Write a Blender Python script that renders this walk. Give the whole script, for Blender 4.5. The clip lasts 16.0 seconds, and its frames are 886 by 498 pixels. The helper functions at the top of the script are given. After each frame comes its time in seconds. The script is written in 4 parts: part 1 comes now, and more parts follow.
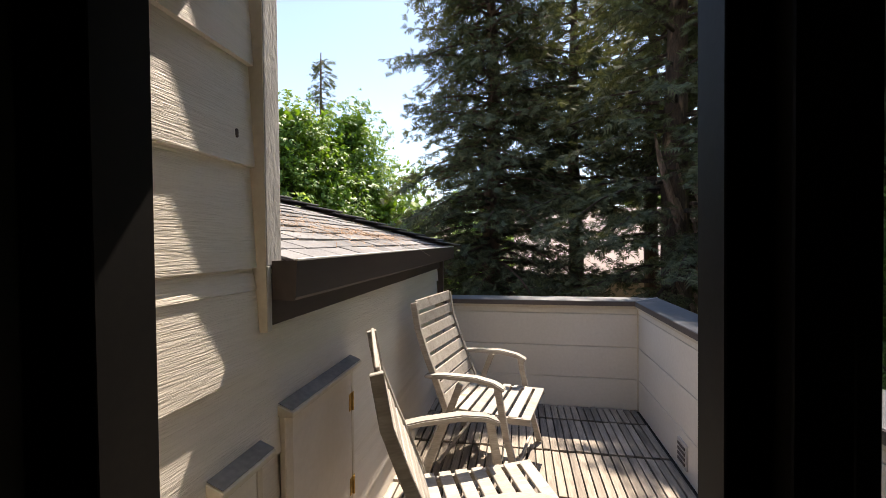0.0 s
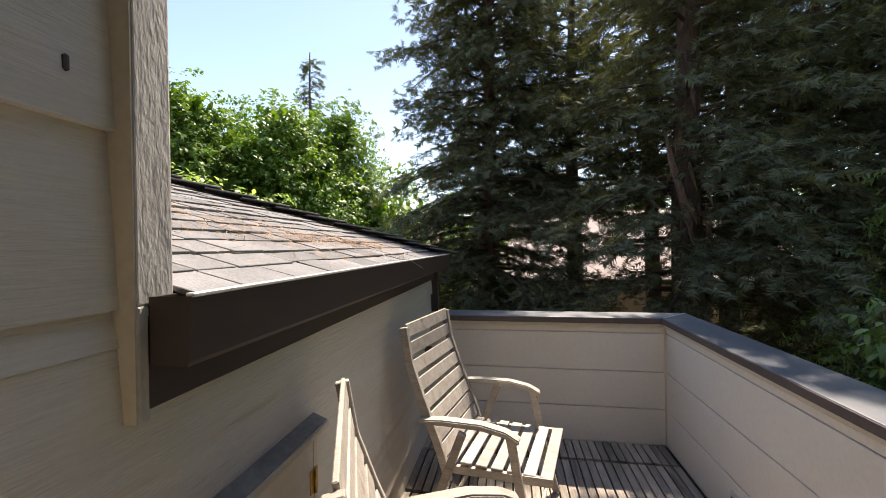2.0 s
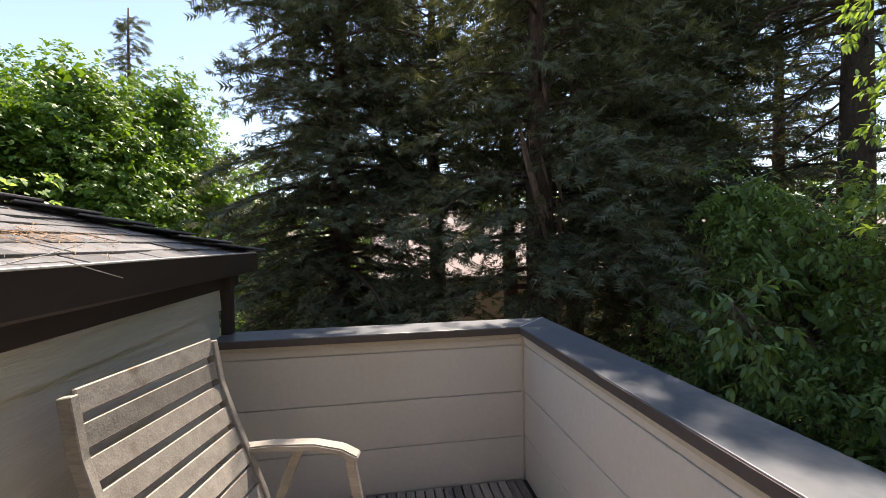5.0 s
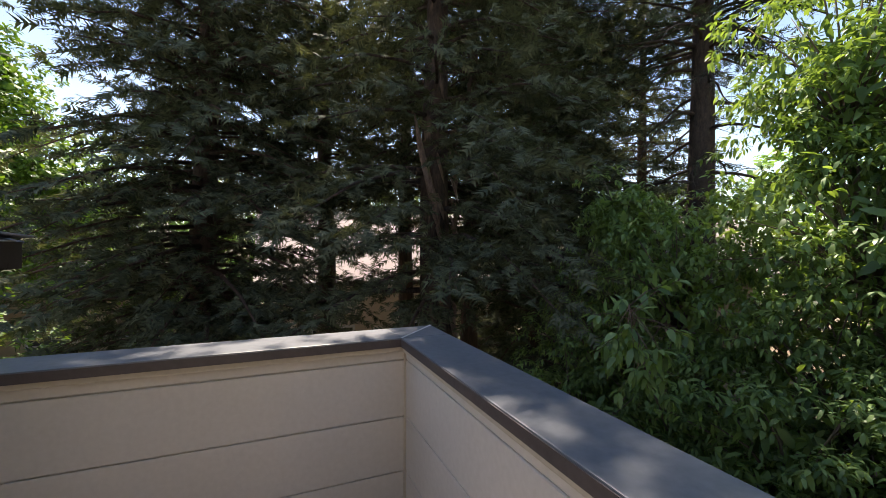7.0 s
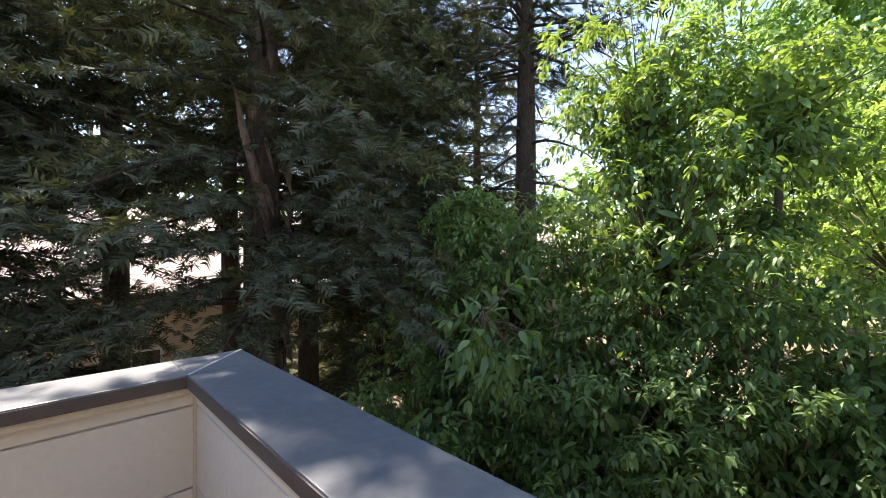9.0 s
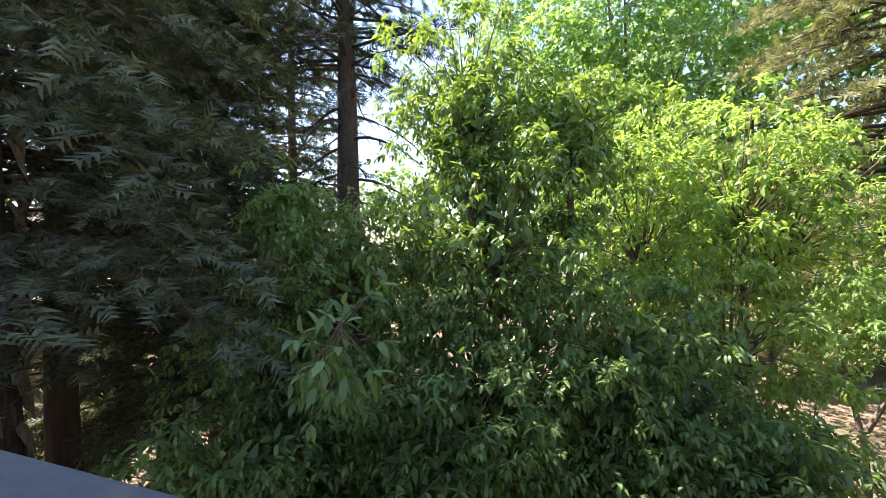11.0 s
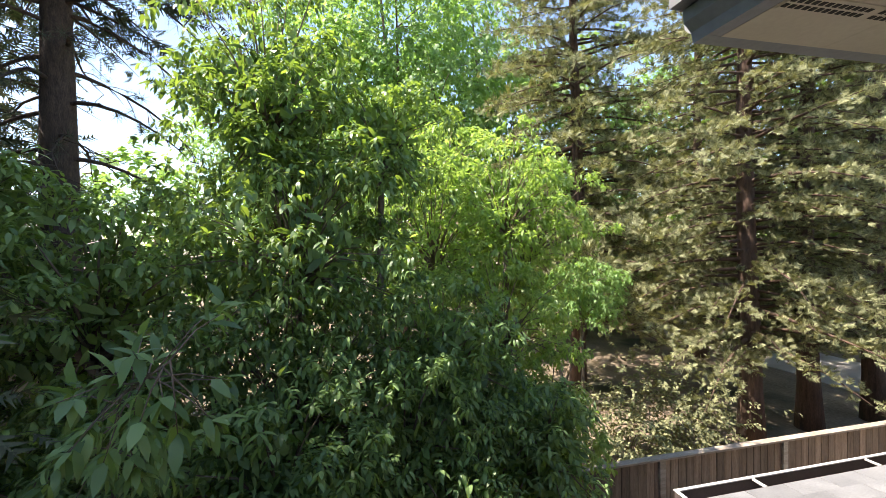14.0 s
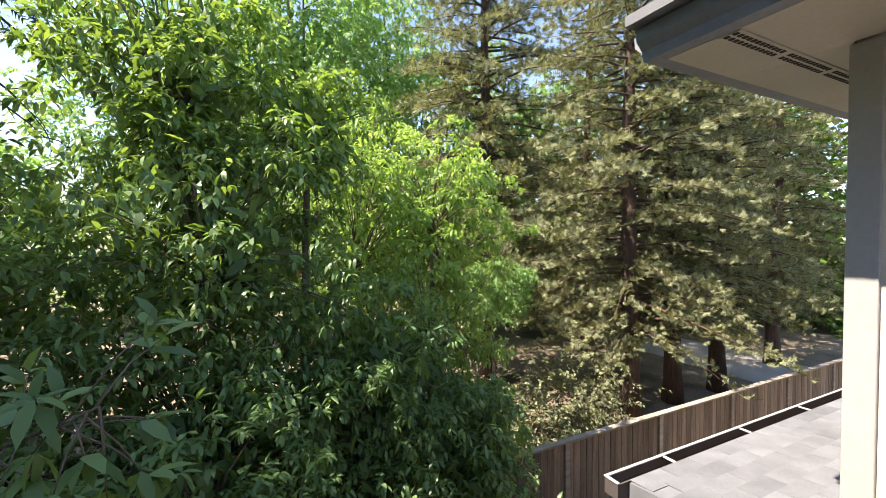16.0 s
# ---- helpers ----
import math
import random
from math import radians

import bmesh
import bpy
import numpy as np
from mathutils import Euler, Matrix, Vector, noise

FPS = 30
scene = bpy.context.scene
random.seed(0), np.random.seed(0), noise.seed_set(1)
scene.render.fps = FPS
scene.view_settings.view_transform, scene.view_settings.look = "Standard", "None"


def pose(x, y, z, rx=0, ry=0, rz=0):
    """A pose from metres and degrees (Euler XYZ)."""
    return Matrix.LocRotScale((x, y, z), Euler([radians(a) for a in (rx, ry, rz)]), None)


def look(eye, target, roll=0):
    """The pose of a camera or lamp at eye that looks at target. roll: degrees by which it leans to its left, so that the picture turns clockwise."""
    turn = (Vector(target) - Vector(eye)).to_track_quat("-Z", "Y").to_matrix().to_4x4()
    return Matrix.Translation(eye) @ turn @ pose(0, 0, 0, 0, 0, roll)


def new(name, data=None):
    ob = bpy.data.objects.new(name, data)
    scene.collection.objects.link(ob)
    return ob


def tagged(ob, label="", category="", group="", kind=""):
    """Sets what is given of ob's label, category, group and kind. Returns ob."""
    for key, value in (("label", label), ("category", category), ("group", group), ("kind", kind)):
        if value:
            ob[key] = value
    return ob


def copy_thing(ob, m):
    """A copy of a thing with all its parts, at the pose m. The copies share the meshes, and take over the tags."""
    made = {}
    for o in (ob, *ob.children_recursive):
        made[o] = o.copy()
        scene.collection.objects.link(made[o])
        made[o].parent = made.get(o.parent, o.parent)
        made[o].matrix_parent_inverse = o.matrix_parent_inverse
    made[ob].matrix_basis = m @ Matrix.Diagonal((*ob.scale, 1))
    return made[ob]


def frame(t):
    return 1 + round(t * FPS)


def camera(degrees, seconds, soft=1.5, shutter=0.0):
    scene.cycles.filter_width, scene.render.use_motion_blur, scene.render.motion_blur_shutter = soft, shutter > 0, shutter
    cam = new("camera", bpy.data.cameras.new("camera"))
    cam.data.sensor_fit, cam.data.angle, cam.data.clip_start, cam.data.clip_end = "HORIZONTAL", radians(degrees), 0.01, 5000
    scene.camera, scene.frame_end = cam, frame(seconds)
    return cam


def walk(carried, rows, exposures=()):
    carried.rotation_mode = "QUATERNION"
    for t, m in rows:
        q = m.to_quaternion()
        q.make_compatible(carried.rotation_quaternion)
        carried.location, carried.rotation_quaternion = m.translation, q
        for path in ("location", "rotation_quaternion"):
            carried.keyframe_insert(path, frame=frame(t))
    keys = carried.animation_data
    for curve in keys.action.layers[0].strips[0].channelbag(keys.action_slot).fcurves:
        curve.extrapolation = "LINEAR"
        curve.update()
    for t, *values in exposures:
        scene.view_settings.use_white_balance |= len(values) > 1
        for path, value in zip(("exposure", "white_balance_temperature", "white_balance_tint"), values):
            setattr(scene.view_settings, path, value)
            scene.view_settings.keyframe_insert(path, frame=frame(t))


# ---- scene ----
cam = camera(95.7, 16.0, soft=0.85)
PATH = [
    (0, (0.051, -0.164, 1.546), (-0.315, 1.802, 1.511), -0.6),
    (0.5, (0.018, -0.014, 1.52), (-0.35, 1.952, 1.488), -0.4),
    (1, (-0.027, 0.126, 1.537), (-0.389, 2.093, 1.509), -0.5),
    (1.5, (-0.061, 0.263, 1.564), (-0.412, 2.232, 1.54), -0.6),
    (2, (-0.077, 0.372, 1.579), (-0.402, 2.346, 1.56), -0.7),
    (2.5, (-0.044, 0.46, 1.579), (-0.233, 2.451, 1.564), -0.8),
    (3, (0.005, 0.58, 1.582), (-0.07, 2.579, 1.565), -1.0),
    (3.5, (0.043, 0.747, 1.593), (0.071, 2.746, 1.574), -1.1),
    (4, (0.083, 0.924, 1.575), (0.205, 2.92, 1.551), -0.8),
    (4.2, (0.113, 0.999, 1.568), (0.277, 2.993, 1.54), -1.0),
    (6.5, (0.395, 1.567, 1.486), (1.014, 3.469, 1.474), 0.3),
    (7, (0.467, 1.681, 1.472), (1.249, 3.522, 1.462), 0.2),
    (7.5, (0.546, 1.802, 1.46), (1.49, 3.565, 1.448), 0.3),
    (8, (0.656, 1.883, 1.438), (1.767, 3.546, 1.436), -0.0),
    (8.5, (0.708, 1.933, 1.438), (1.964, 3.49, 1.441), -0.0),
    (9, (0.726, 2.021, 1.442), (2.134, 3.441, 1.448), -0.2),
    (9.5, (0.731, 2.116, 1.44), (2.321, 3.329, 1.446), -0.4),
    (10, (0.737, 2.202, 1.442), (2.469, 3.204, 1.446), -0.6),
    (10.2, (0.748, 2.21, 1.448), (2.512, 3.151, 1.447), -0.8),
    (12.3, (0.862, 2.464, 1.484), (2.855, 2.626, 1.457), -1.1),
    (12.5, (0.855, 2.481, 1.482), (2.852, 2.57, 1.457), -1.1),
    (13, (0.854, 2.56, 1.49), (2.851, 2.455, 1.466), -1.1),
    (13.5, (0.866, 2.636, 1.498), (2.845, 2.345, 1.469), -1.1),
    (14, (0.879, 2.685, 1.503), (2.831, 2.253, 1.47), -1.0),
    (14.5, (0.929, 2.734, 1.501), (2.85, 2.178, 1.458), -0.8),
    (15, (0.987, 2.794, 1.502), (2.862, 2.1, 1.459), -0.8),
    (15.5, (1.031, 2.838, 1.516), (2.866, 2.044, 1.471), -0.6),
    (16, (1.081, 2.917, 1.532), (2.877, 2.037, 1.48), -0.2),
]
walk(cam, [(t, look(eye, target, roll)) for t, eye, target, roll in PATH], [(0, 1.3, 7500, 15), (2, 1.22, 7500, 15), (4, 1.2, 7450, 15), (6.5, 1.15, 7400, 16), (7, 1.2, 7400, 16), (7.5, 1.5, 7350, 16), (8.5, 1.6, 7300, 16), (9, 1.8, 7250, 16), (10, 2.0, 7150, 16), (12.5, 1.85, 7100, 15), (16, 1.65, 7000, 15)])

# ---- world, sun ----
SUN_AZ, SUN_EL = 8.0, 57.0  # degrees from +y towards +x, and above the horizon
world = bpy.data.worlds.new("sky")
scene.world = world
world.use_nodes = True
wn = world.node_tree.nodes
sky = wn.new("ShaderNodeTexSky")
sky.sky_type = "NISHITA"
sky.sun_disc = False
sky.sun_elevation = radians(SUN_EL)
sky.sun_rotation = radians(SUN_AZ)
sky.air_density, sky.dust_density, sky.ozone_density = 1.0, 0.2, 1.4
wn["Background"].inputs["Strength"].default_value = 0.13
world.node_tree.links.new(sky.outputs["Color"], wn["Background"].inputs["Color"])
sun = new("sun", bpy.data.lights.new("sun", "SUN"))
sun.data.energy, sun.data.angle, sun.data.color = 5.0, radians(0.53), (1.0, 0.95, 0.87)
sd = Vector((math.sin(radians(SUN_AZ)) * math.cos(radians(SUN_EL)), math.cos(radians(SUN_AZ)) * math.cos(radians(SUN_EL)), math.sin(radians(SUN_EL))))
sun.matrix_world = look(sd * 60, (0, 0, 0))


# ---- materials ----
def nodes_of(name):
    m = bpy.data.materials.new(name)
    m.use_nodes = True
    nt = m.node_tree
    return m, nt, nt.nodes, nt.links, nt.nodes["Principled BSDF"]


def surface(name, c1, c2, scale=6.0, rough=0.7, bump=0.2, fine=60.0, stretch=(1, 1, 1), wear=None, vary=0.0, metal=0.0, dist=0.004):
    """Colour from c1 to c2 by a coarse and a fine noise, with relief; vary: a tint of its own for each object; wear: a third colour in patches."""
    m, nt, n, l, p = nodes_of(name)
    tc = n.new("ShaderNodeTexCoord")
    mp = n.new("ShaderNodeMapping")
    mp.inputs["Scale"].default_value = stretch
    l.new(tc.outputs["Object"], mp.inputs["Vector"])
    info = n.new("ShaderNodeObjectInfo")
    off = n.new("ShaderNodeVectorMath")
    off.operation = "ADD"
    mul = n.new("ShaderNodeMath")
    mul.operation = "MULTIPLY"
    mul.inputs[1].default_value = 37.0 if vary else 0.0
    l.new(info.outputs["Random"], mul.inputs[0])
    l.new(mp.outputs["Vector"], off.inputs[0])
    l.new(mul.outputs["Value"], off.inputs[1])
    coarse, grain = n.new("ShaderNodeTexNoise"), n.new("ShaderNodeTexNoise")
    for t, s, d in ((coarse, scale, 5), (grain, fine, 4)):
        t.inputs["Scale"].default_value, t.inputs["Detail"].default_value = s, d
        l.new(off.outputs["Vector"], t.inputs["Vector"])
    mix = n.new("ShaderNodeMath")
    mix.operation = "MULTIPLY_ADD"
    mix.inputs[1].default_value = 0.45
    l.new(grain.outputs["Fac"], mix.inputs[0])
    half = n.new("ShaderNodeMath")
    half.operation = "MULTIPLY"
    half.inputs[1].default_value = 0.55
    l.new(coarse.outputs["Fac"], half.inputs[0])
    l.new(half.outputs["Value"], mix.inputs[2])
    ramp = n.new("ShaderNodeValToRGB")
    ramp.color_ramp.elements[0].position, ramp.color_ramp.elements[1].position = 0.34, 0.66
    ramp.color_ramp.elements[0].color, ramp.color_ramp.elements[1].color = (*c1, 1), (*c2, 1)
    l.new(mix.outputs["Value"], ramp.inputs["Fac"])
    col = ramp.outputs["Color"]
    if wear:
        patch = n.new("ShaderNodeTexNoise")
        patch.inputs["Scale"].default_value, patch.inputs["Detail"].default_value = scale * 0.37, 8
        l.new(off.outputs["Vector"], patch.inputs["Vector"])
        pr = n.new("ShaderNodeValToRGB")
        pr.color_ramp.elements[0].position, pr.color_ramp.elements[1].position = wear[1], wear[1] + 0.12
        l.new(patch.outputs["Fac"], pr.inputs["Fac"])
        mx = n.new("ShaderNodeMix")
        mx.data_type = "RGBA"
        l.new(pr.outputs["Color"], mx.inputs["Factor"])
        l.new(col, mx.inputs["A"])
        mx.inputs["B"].default_value = (*wear[0], 1)
        col = mx.outputs["Result"]
    if vary:
        hsv = n.new("ShaderNodeHueSaturation")
        mr = n.new("ShaderNodeMapRange")
        mr.inputs["To Min"].default_value, mr.inputs["To Max"].default_value = 1 - vary, 1 + vary
        l.new(info.outputs["Random"], mr.inputs["Value"])
        l.new(mr.outputs["Result"], hsv.inputs["Value"])
        l.new(col, hsv.inputs["Color"])
        col = hsv.outputs["Color"]
    l.new(col, p.inputs["Base Color"])
    p.inputs["Roughness"].default_value, p.inputs["Metallic"].default_value = rough, metal
    if bump:
        b = n.new("ShaderNodeBump")
        b.inputs["Strength"].default_value, b.inputs["Distance"].default_value = bump, dist
        l.new(mix.outputs["Value"], b.inputs["Height"])
        l.new(b.outputs["Normal"], p.inputs["Normal"])
    return m


def leafy(name, dark, light, rough=0.5, through_light=0.35, tint=(1.25, 1.25, 0.45), vary_scale=0.9, gloss=0.5):
    """Leaves: each one its own shade, large soft drifts of colour over the crown, and light that passes through."""
    m, nt, n, l, p = nodes_of(name)
    geo = n.new("ShaderNodeNewGeometry")
    tc = n.new("ShaderNodeTexCoord")
    drift = n.new("ShaderNodeTexNoise")
    drift.inputs["Scale"].default_value, drift.inputs["Detail"].default_value = vary_scale, 3
    l.new(tc.outputs["Object"], drift.inputs["Vector"])
    a = n.new("ShaderNodeMath")
    a.operation = "MULTIPLY_ADD"
    a.inputs[1].default_value = 0.6
    l.new(geo.outputs["Random Per Island"], a.inputs[0])
    b = n.new("ShaderNodeMath")
    b.operation = "MULTIPLY"
    b.inputs[1].default_value = 0.55
    l.new(drift.outputs["Fac"], b.inputs[0])
    l.new(b.outputs["Value"], a.inputs[2])
    ramp = n.new("ShaderNodeValToRGB")
    ramp.color_ramp.elements[0].position, ramp.color_ramp.elements[1].position = 0.15, 0.95
    ramp.color_ramp.elements[0].color, ramp.color_ramp.elements[1].color = (*dark, 1), (*light, 1)
    l.new(a.outputs["Value"], ramp.inputs["Fac"])
    l.new(ramp.outputs["Color"], p.inputs["Base Color"])
    p.inputs["Roughness"].default_value = rough
    p.inputs["Specular IOR Level"].default_value = gloss
    tr = n.new("ShaderNodeBsdfTranslucent")
    tm = n.new("ShaderNodeMix")
    tm.data_type, tm.blend_type = "RGBA", "MULTIPLY"
    tm.inputs["Factor"].default_value = 1.0
    l.new(ramp.outputs["Color"], tm.inputs["A"])
    tm.inputs["B"].default_value = (*tint, 1)
    l.new(tm.outputs["Result"], tr.inputs["Color"])
    mx = n.new("ShaderNodeMixShader")
    mx.inputs["Fac"].default_value = through_light
    l.new(p.outputs["BSDF"], mx.inputs[1])
    l.new(tr.outputs["BSDF"], mx.inputs[2])
    l.new(mx.outputs["Shader"], n["Material Output"].inputs["Surface"])
    return m


M = {}
M["siding"] = surface("painted_siding", (0.58, 0.53, 0.46), (0.67, 0.62, 0.55), 1.2, 0.55, 0.6, 15.0, (1, 1, 16), wear=((0.54, 0.49, 0.42), 0.62), dist=0.012)
M["panel"] = surface("painted_panel", (0.60, 0.56, 0.50), (0.68, 0.64, 0.58), 1.5, 0.6, 0.25, 40.0, wear=((0.56, 0.50, 0.42), 0.64))
M["cream"] = surface("cream_paint", (0.50, 0.44, 0.34), (0.60, 0.54, 0.44), 4, 0.6, 0.3, 50, wear=((0.36, 0.29, 0.2), 0.66))
M["rough_trim"] = surface("rough_sawn_trim", (0.40, 0.38, 0.36), (0.56, 0.54, 0.51), 5, 0.8, 0.8, 40, (2.5, 2.5, 0.9), dist=0.006)
M["brown"] = surface("dark_brown_metal", (0.038, 0.026, 0.021), (0.058, 0.041, 0.034), 2, 0.5, 0.15, 30, (1, 0.2, 1))
M["cap"] = surface("grey_cap_metal", (0.105, 0.115, 0.13), (0.165, 0.175, 0.19), 2.2, 0.42, 0.12, 35, wear=((0.20, 0.20, 0.205), 0.6))
M["flashing"] = surface("grey_cap_sheet", (0.13, 0.125, 0.12), (0.24, 0.23, 0.215), 6, 0.7, 0.2, 40)
M["cap_edge"] = surface("brown_cap_edge", (0.07, 0.055, 0.05), (0.10, 0.08, 0.075), 3, 0.6, 0.2, 40)
M["teak"] = surface("weathered_teak", (0.26, 0.23, 0.20), (0.44, 0.40, 0.35), 3, 0.75, 0.5, 22, (1.2, 7, 7), wear=((0.22, 0.17, 0.13), 0.64), vary=0.18)
M["slat"] = surface("weathered_deck_slat", (0.17, 0.14, 0.112), (0.38, 0.325, 0.27), 3, 0.8, 0.6, 16, (9, 0.9, 9), wear=((0.09, 0.075, 0.065), 0.62), vary=0.3)
M["underlay"] = surface("dark_membrane", (0.025, 0.023, 0.02), (0.045, 0.04, 0.036), 5, 0.9, 0.2)
M["shingle"] = surface("grey_brown_shingle", (0.100, 0.100, 0.104), (0.205, 0.204, 0.21), 5, 0.9, 0.8, 130, wear=((0.20, 0.165, 0.135), 0.66), vary=0.25)
M["shingle_low"] = surface("grey_roof_shingle", (0.11, 0.113, 0.12), (0.2, 0.203, 0.21), 4, 0.9, 0.8, 140, vary=0.15)
M["needle"] = surface("dry_needles", (0.28, 0.14, 0.06), (0.5, 0.3, 0.15), 8, 0.8, 0)
M["brass"] = surface("aged_brass", (0.30, 0.18, 0.05), (0.5, 0.32, 0.10), 30, 0.4, 0.1, metal=0.9)
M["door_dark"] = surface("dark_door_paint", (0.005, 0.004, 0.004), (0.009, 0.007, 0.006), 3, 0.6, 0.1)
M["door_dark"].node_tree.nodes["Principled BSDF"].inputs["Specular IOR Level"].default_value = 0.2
# Low base colour stands for the shade inside the room.
M["room"] = surface("room_shade_colour", (0.10, 0.09, 0.08), (0.13, 0.12, 0.11), 2, 0.8, 0.1)
M["gutter_grey"] = surface("blue_grey_gutter", (0.20, 0.21, 0.24), (0.27, 0.28, 0.31), 3, 0.5, 0.15, 30)
M["soffit"] = surface("soffit_paint", (0.50, 0.44, 0.36), (0.58, 0.52, 0.43), 2, 0.65, 0.3, 40)
M["metal"] = surface("white_metal", (0.55, 0.55, 0.55), (0.75, 0.75, 0.75), 9, 0.35, 0.05, metal=0.3)
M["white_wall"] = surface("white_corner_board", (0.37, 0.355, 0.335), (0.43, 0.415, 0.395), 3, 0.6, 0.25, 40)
M["fence"] = surface("weathered_fence_board", (0.12, 0.08, 0.055), (0.30, 0.22, 0.16), 2.2, 0.85, 0.6, 20, (8, 8, 0.6), vary=0.35)
M["fence_cap"] = surface("bleached_fence_cap", (0.22, 0.17, 0.13), (0.42, 0.36, 0.30), 2.5, 0.85, 0.5, 20, (6, 0.8, 6), vary=0.2)
M["bark"] = surface("redwood_bark", (0.045, 0.028, 0.02), (0.14, 0.085, 0.06), 3, 0.95, 1.0, 22, (5, 5, 0.6), dist=0.03)
M["bark_pale"] = surface("shaggy_bark", (0.03, 0.021, 0.017), (0.105, 0.07, 0.054), 6, 0.95, 1.0, 25, (4, 4, 0.8), wear=((0.26, 0.175, 0.13), 0.6), dist=0.03)
# Paler than the trunk: light on the shaggy bark is in this colour.
M["bark_shred"] = surface("lit_peeling_bark", (0.10, 0.065, 0.05), (0.30, 0.21, 0.16), 9, 0.95, 1.0, 40, (4, 4, 0.8), dist=0.02)
M["pine_bark"] = surface("pine_bark", (0.03, 0.022, 0.018), (0.10, 0.07, 0.055), 5, 0.95, 1.0, 22, (3, 3, 1), dist=0.03)
M["twig"] = surface("grey_twig", (0.12, 0.085, 0.06), (0.2, 0.15, 0.11), 8, 0.9, 0.3)
M["ground"] = surface("dry_leaf_ground", (0.13, 0.095, 0.065), (0.31, 0.24, 0.17), 0.9, 0.95, 0.8, 12, wear=((0.06, 0.06, 0.035), 0.55), dist=0.03)
# Pale colour that stands for sun on the ground.
M["path"] = surface("sunlit_ground_strip", (0.38, 0.34, 0.30), (0.5, 0.46, 0.42), 1.2, 0.9, 0.2, 40)
M["house_roof"] = surface("pale_pink_shingle_roof", (0.42, 0.34, 0.30), (0.55, 0.46, 0.42), 3, 0.9, 0.4, 40)
M["house_wall"] = surface("tan_stucco", (0.34, 0.27, 0.20), (0.42, 0.34, 0.26), 2, 0.9, 0.3, 60)
M["dark_glass"] = surface("dark_window_glass", (0.02, 0.025, 0.03), (0.03, 0.035, 0.04), 2, 0.08, 0)
M["redwood"] = leafy("redwood_needles", (0.04, 0.052, 0.033), (0.165, 0.18, 0.112), 0.8, 0.2, (1.2, 1.2, 0.5), 0.7, gloss=0.15)
# Tan-olive of needles in sun; the light is part of the base colour.
M["redwood_lit"] = leafy("sunlit_redwood_needles", (0.045, 0.06, 0.026), (0.37, 0.375, 0.21), 0.8, 0.3, (1.2, 1.15, 0.6), 0.5, gloss=0.15)
M["pine_needle"] = leafy("pine_needles", (0.02, 0.035, 0.02), (0.06, 0.085, 0.05), 0.5, 0.2)
M["bush"] = leafy("broad_glossy_leaves", (0.05, 0.105, 0.045), (0.27, 0.40, 0.15), 0.42, 0.4, (1.6, 1.5, 0.45), 0.8, gloss=0.42)
M["bright"] = leafy("fresh_green_leaves", (0.045, 0.105, 0.018), (0.2, 0.33, 0.065), 0.5, 0.4, (1.3, 1.3, 0.35), 0.35)
M["yellow"] = leafy("yellow_green_leaves", (0.12, 0.22, 0.06), (0.38, 0.50, 0.2), 0.42, 0.6, (1.35, 1.35, 0.6), 0.5)
M["bluegreen"] = leafy("blue_green_leaves", (0.13, 0.24, 0.08), (0.32, 0.46, 0.2), 0.5, 0.5, (1.3, 1.35, 0.6), 0.4)

glass, gnt, gn, gl, gp = nodes_of("clear_glass")
gp.inputs["Transmission Weight"].default_value, gp.inputs["Roughness"].default_value, gp.inputs["IOR"].default_value = 1.0, 0.0, 1.45
M["glass"] = glass


# ---- mesh helpers ----
def box(bm, x0, y0, z0, x1, y1, z1, bevel=0.0, m=None):
    r = bmesh.ops.create_cube(bm, size=1)
    vs = r["verts"]
    bmesh.ops.scale(bm, vec=(abs(x1 - x0), abs(y1 - y0), abs(z1 - z0)), verts=vs)
    bmesh.ops.translate(bm, vec=((x0 + x1) / 2, (y0 + y1) / 2, (z0 + z1) / 2), verts=vs)
    if bevel:
        es = list({e for v in vs for e in v.link_edges})
        out = bmesh.ops.bevel(bm, geom=es, offset=bevel, segments=1 if bevel < 0.004 else 2, affect="EDGES", profile=0.6)
        vs = list(set(out["verts"]) | {v for v in vs if v.is_valid})
    if m is not None:
        bmesh.ops.transform(bm, matrix=m, verts=vs)
    return vs


def mesh_from(name, bm, material, smooth=False):
    me = bpy.data.meshes.new(name)
    bm.to_mesh(me)
    bm.free()
    me.materials.append(material)
    if smooth:
        for f in me.polygons:
            f.use_smooth = True
    return me


def part(name, bm, material, parent=None, label="", smooth=False):
    ob = new(name, mesh_from(name, bm, material, smooth))
    if parent is not None:
        ob.parent = parent
    if label:
        ob["label"] = label
    return ob


def boxes(*dims, bevel=0.0):
    bm = bmesh.new()
    for d in dims:
        box(bm, *d, bevel=bevel)
    return bm


def setting(name, dims, material, label, category, bevel=0.0):
    return tagged(part(name, boxes(*dims, bevel=bevel), material), label, category, kind="structure")


def sweep(bm, pts, widths, sides=7, squash=1.0):
    """A tapered tube along pts."""
    rings = []
    for i, p in enumerate(pts):
        a, b = pts[max(i - 1, 0)], pts[min(i + 1, len(pts) - 1)]
        d = (Vector(b) - Vector(a)).normalized()
        u = d.orthogonal().normalized()
        v = d.cross(u)
        rings.append([bm.verts.new(Vector(p) + (u * math.cos(k * 2 * math.pi / sides) + v * math.sin(k * 2 * math.pi / sides) * squash) * widths[i]) for k in range(sides)])
    for r, s in zip(rings, rings[1:]):
        for k in range(sides):
            bm.faces.new((r[k], r[(k + 1) % sides], s[(k + 1) % sides], s[k]))
    bm.faces.new(rings[0][::-1])
    bm.faces.new(rings[-1])


